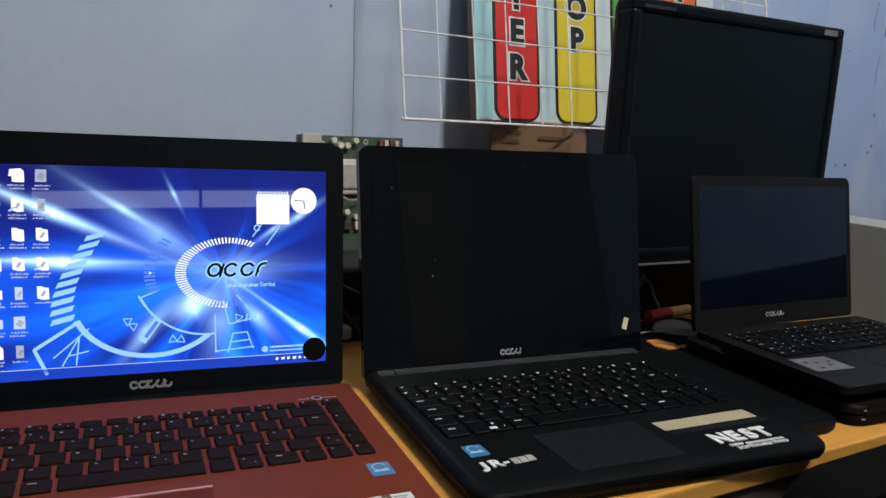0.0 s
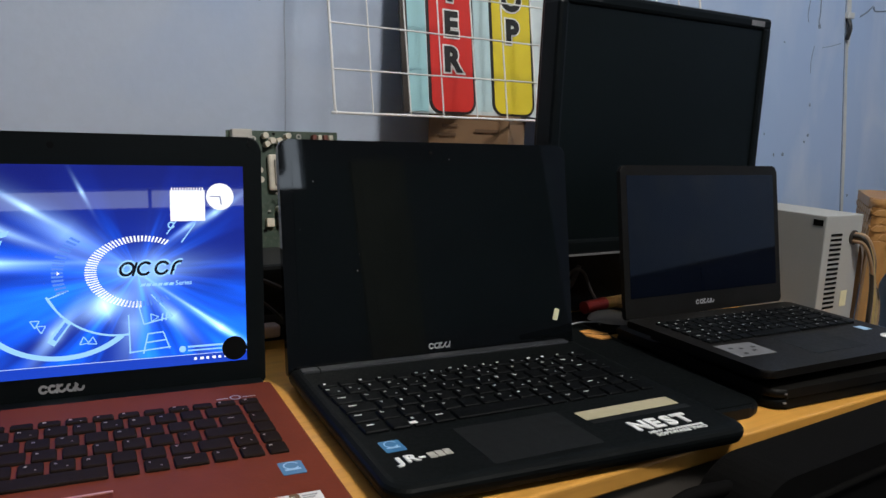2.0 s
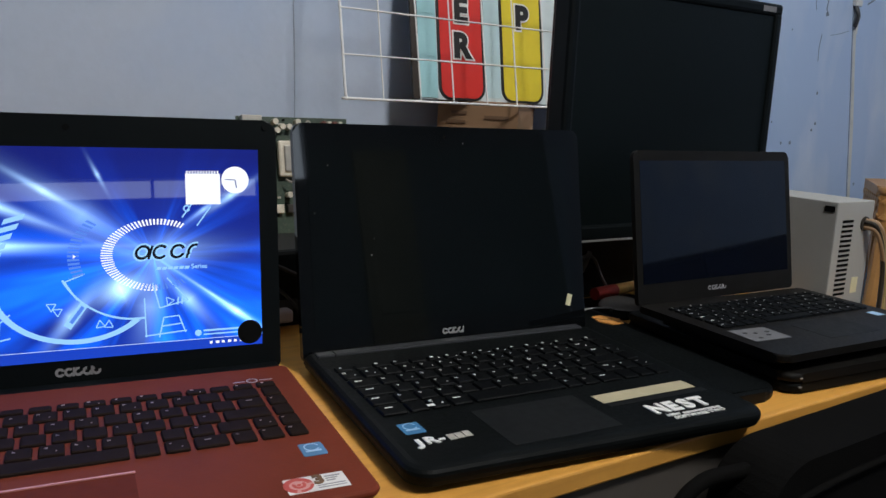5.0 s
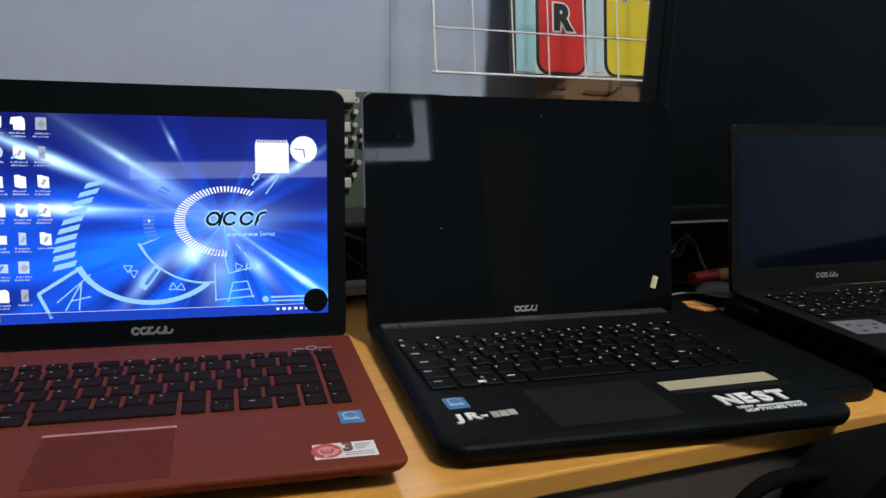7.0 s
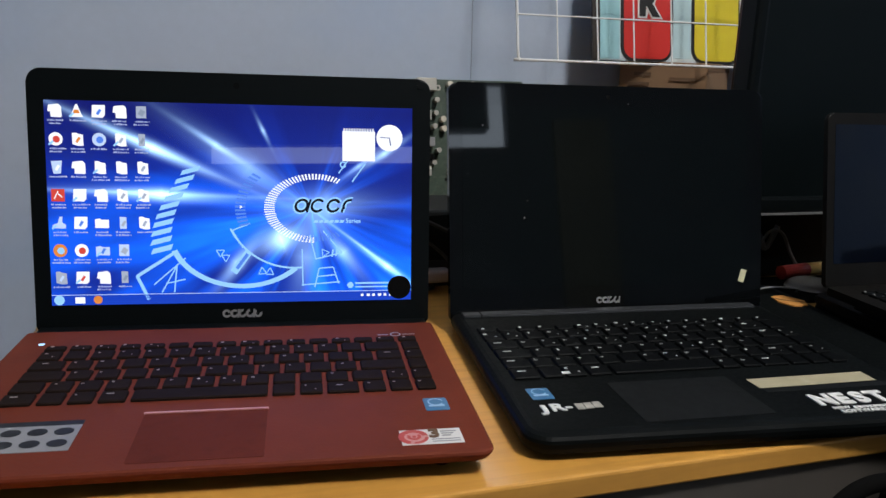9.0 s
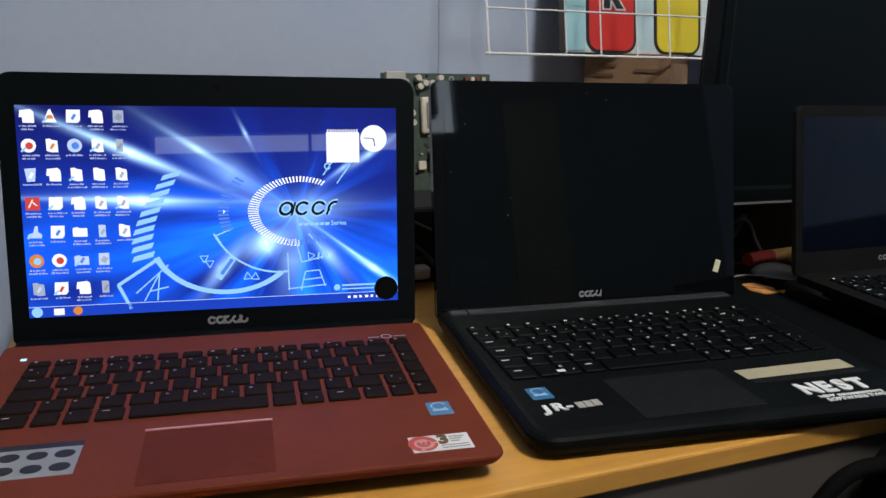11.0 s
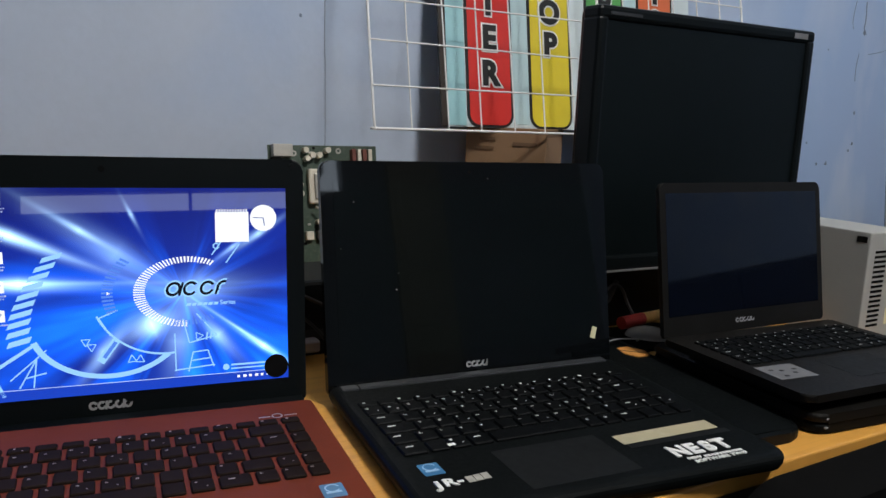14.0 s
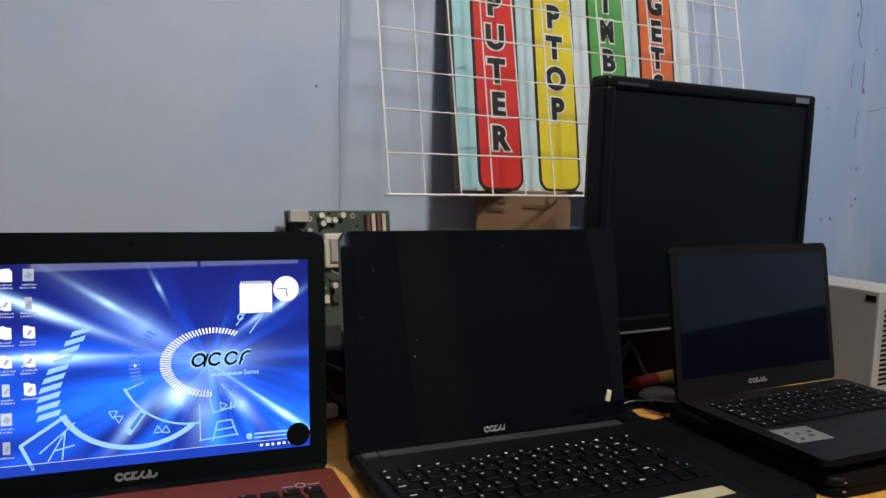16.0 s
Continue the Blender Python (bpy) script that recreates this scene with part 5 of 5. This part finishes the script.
for k in range(4):
    part("slot", cuboid(0.040 + 0.0085 * k, 0.046 + 0.0085 * k, -0.009, 0, 0.172, 0.228, 0.0006), BROWN_RED if k % 2 == 0 else IVORY, pcb)
for x0, x1, z0, z1, deep, mt_used in ((-0.078, -0.058, 0.176, 0.190, 0.012, TIN), (-0.076, -0.062, 0.160, 0.170, 0.009, IVORY), (-0.078, -0.054, 0.140, 0.153, 0.012, STICK_GREY), (-0.072, -0.056, 0.122, 0.131, 0.010, VOID), (-0.078, -0.060, 0.100, 0.114, 0.012, TIN)):
    part("port_block", cuboid(x0, x1, -deep, 0, z0, z1, 0.0015), mt_used, pcb)
for x, z in ((-0.050, 0.204), (-0.054, 0.168), (-0.049, 0.135), (-0.056, 0.118), (-0.052, 0.186)):
    part("capacitor", rod((x, 0, z), (x, -0.013, z), 0.0036, 12), TIN, pcb, "silver capacitor can")
for k in range(3):
    part("connector", cuboid(-0.035 + 0.016 * k, -0.024 + 0.016 * k, -0.008, 0, 0.100, 0.112, 0.001), IVORY if k != 1 else CABLE_D, pcb)
rnd = random.Random(6)
for k in range(26):
    x, z, s = rnd.uniform(-0.075, 0.075), rnd.uniform(0.095, 0.232), rnd.uniform(0.0012, 0.003)
    part("chip", cuboid(x - s, x + s, -0.0022, 0, z - s * 0.7, z + s * 0.7), VOID if k % 3 else TIN, pcb)

gear = thing("router", pose(0.362, 0.845, TOP), "black plastic box with cables behind the laptops", "router")
part("case", cuboid(-0.10, 0.10, -0.055, 0.055, 0, 0.088, 0.005), BLACK, gear)
part("front_strip", cuboid(-0.09, 0.09, -0.0565, -0.0545, 0.020, 0.032, 0.001), GREY_BAR, gear, "grey strip")
part("cable", tube([(-0.05, -0.060, 0.085), (-0.02, -0.072, 0.072), (0.015, -0.066, 0.05), (0.04, -0.062, 0.01)], 0.0022, 6), CABLE_D, gear, smooth=True)
part("cable", tube([(-0.07, -0.060, 0.07), (-0.04, -0.075, 0.060), (-0.01, -0.075, 0.034), (0.01, -0.066, 0.003)], 0.0018, 6), GREY_BAR, gear, smooth=True)
part("plug", cuboid(-0.045, -0.010, -0.080, -0.062, 0.012, 0.026, 0.003), LEGEND_DIM, gear, "dusty pale plug")
part("cable", tube([(-0.028, -0.071, 0.006), (-0.05, -0.080, 0.004), (-0.09, -0.075, 0.003)], 0.003, 8), CABLE_D, gear, smooth=True)

# ---- power supply with its cables ----
psu = thing("power_supply", pose(1.030, 0.563, TOP), "beige-grey steel computer power supply with slotted face", "power supply")
PW, PD, PH = 0.089, 0.140, 0.150
part("housing", cuboid(0, PW, 0, PD, 0, PH, 0.0015), PSU_GREY, psu, "beige-grey steel housing")
for k in range(16):
    part("slot", cuboid(0.015, 0.041, -0.0006, 0.002, 0.1220 - 0.0067 * k, 0.1252 - 0.0067 * k), VOID, psu)
part("corner_hole", cuboid(-0.0006, 0.002, 0.004, 0.018, PH - 0.014, PH - 0.006), VOID, psu)
part("cable_hole", rod((0.069, -0.002, 0.1185), (0.069, 0.002, 0.1185), 0.0102, 16), CABLE_D, psu, "black rubber cable grommet")
part("seal_label", cuboid(0.056, 0.071, -0.0005, 0.001, 0.022, 0.044), CREAM, psu)
for k, (mt_used, dx, dz) in enumerate(((CABLE_Y, 0, 0), (CABLE_T, 0.005, 0.002), (CABLE_D, -0.004, 0.003), (CABLE_Y, 0.003, -0.005), (CABLE_T, -0.003, -0.004), (CABLE_D, 0.006, -0.003), (CABLE_T, 0.001, 0.005))):
    part("cable", tube([(0.069 + dx * 0.6, 0.0, 0.1185 + dz), (0.074 + dx, -0.015, 0.115 + dz), (0.088 + dx, -0.019, 0.092 + dz), (0.100 + dx * 0.5, -0.018, 0.060), (0.111 + 2.2 * dx, -0.018, 0.026 + dz), (0.113 + 2.5 * dx, -0.018, -0.02), (0.112 + 2.5 * dx, -0.018, -0.14)], 0.0031, 6), mt_used, psu, smooth=True)

# ---- woven plastic stool beside the table ----
stool = thing("stool", pose(1.876, 0.8215, 0, 0, 0, -55), "tan plastic stool with a moulded basket-weave pattern", "stool")
SH, SS = 0.868, 0.28
part("seat", prism(outline(SS, SS, 0.03), SH - 0.02, SH, 0.008), RATTAN, stool, "tan seat")
for side in range(4):
    m = pose(0, 0, 0, 0, 0, 90 * side)
    skirt = part("skirt", moved(cuboid(-SS / 2 + 0.004, SS / 2 - 0.004, -SS / 2 + 0.004, -SS / 2 + 0.016, SH - 0.105, SH - 0.018), m), RATTAN, stool, "woven skirt")
    for j in range(5):
        for k in range(9):
            x = -SS / 2 + 0.006 + 0.034 * k + (0.017 if j % 2 else 0)
            if x + 0.030 > SS / 2 - 0.004:
                continue
            mid_z = SH - 0.0290 - 0.0166 * j
            lens = [(x - 0.001, mid_z - 0.004), (x + 0.008, mid_z - 0.0076), (x + 0.026, mid_z - 0.0070), (x + 0.034, mid_z + 0.003), (x + 0.026, mid_z + 0.0076), (x + 0.008, mid_z + 0.0060)]
            part("weave", moved(prism(lens, -SS / 2 + 0.0012, -SS / 2 + 0.006, 0.0012, axis="y"), m), RATTAN, skirt)
    leg = moved(rod((-SS / 2 + 0.025, -SS / 2 + 0.018, SH - 0.10), (-SS / 2 - 0.010, -SS / 2 - 0.010, 0), 0.018, 10, 0.016), m)
    part("leg", leg, RATTAN, stool, "tan leg")
    part("arch", moved(prism([(-SS / 2 + 0.03, SH - 0.10), (SS / 2 - 0.03, SH - 0.10), (SS / 2 - 0.03, SH - 0.19), (SS / 2 - 0.055, SH - 0.135), (SS / 2 - 0.085, SH - 0.118), (-SS / 2 + 0.085, SH - 0.118), (-SS / 2 + 0.055, SH - 0.135), (-SS / 2 + 0.03, SH - 0.19)], -SS / 2 + 0.004, -SS / 2 + 0.014, axis="y"), m), RATTAN, stool)
bag = alone("black_bag", prism([(0.62 * x, y) for x, y in outline(0.5, 0.25, 0.08)], 0, 0.80, 0.05), CLOTH, pose(2.36, 0.90, 0), "black cloth bag standing by the wall", "bag")

# ---- black padded chair pushed under the table ----
chair = thing("office_chair", pose(0.74, 0.325, 0), "black padded office chair pushed against the table edge", "chair")
part("backrest", prism([(x, z + 0.5785 + 0.017 * (x + 0.23)) for x, z in [(px + 0.016, pz) for px, pz in outline(0.45, 0.33, (0.05, 0.050, 0.06, 0.06), 10)]], -0.028, 0.026, 0.016, axis="y", segments=4), CLOTH, chair, "black padded backrest")
part("back_piping", tube([(-0.190, -0.030, 0.60), (-0.188, -0.030, 0.690), (-0.165, -0.030, 0.716), (0.0, -0.030, 0.724), (0.16, -0.030, 0.724), (0.202, -0.030, 0.70), (0.206, -0.030, 0.60)], 0.003, 6), CLOTH, chair, "black seam piping", smooth=True)
part("seat", prism(outline(0.48, 0.42, 0.10), 0.40, 0.48, 0.03), CLOTH, chair, "black seat").matrix_basis = pose(0, 0.24, 0)
part("back_bar", rod((0, -0.005, 0.44), (0, 0.10, 0.405), 0.022, 10), CABLE_D, chair)
part("column", rod((0, 0.24, 0.05), (0, 0.24, 0.41), 0.03, 14), CABLE_D, chair)
for k in range(5):
    a = radians(72 * k + 18)
    part("foot", rod((0, 0.24, 0.06), (0.26 * math.cos(a), 0.24 + 0.26 * math.sin(a), 0.03), 0.022, 8, 0.03), CABLE_D, chair)
part("armrest", tube([(-0.190, 0.006, 0.728), (-0.235, 0.010, 0.728), (-0.262, 0.010, 0.714), (-0.270, 0.010, 0.690), (-0.262, 0.010, 0.60), (-0.235, 0.010, 0.50), (-0.215, 0.05, 0.44)], 0.0060, 10), CLOTH, chair, "curved black armrest", smooth=True)
# small grey highlight on the black backrest, modelled as a pale block
part("back_highlight", moved(cuboid(-0.006, 0.006, -0.0025, 0.0025, 0, 0.0012, 0.0005), pose(0.095, -0.016, 0.7435, 30, 0, 0)), LEGEND_DIM, chair, "small pale block drawn as a highlight on the backrest")

# ---- ceiling lamp behind the camera ----
lamp = thing("ceiling_lamp", pose(0.69, -0.43, 2.75), "plain ceiling bulb holder with a bulb", "lamp")
part("holder", rod((0, 0, 0), (0, 0, -0.16), 0.025, 14), LEGEND, lamp)
part("rose", rod((0, 0, -0.012), (0, 0, 0), 0.05, 18), LEGEND, lamp)
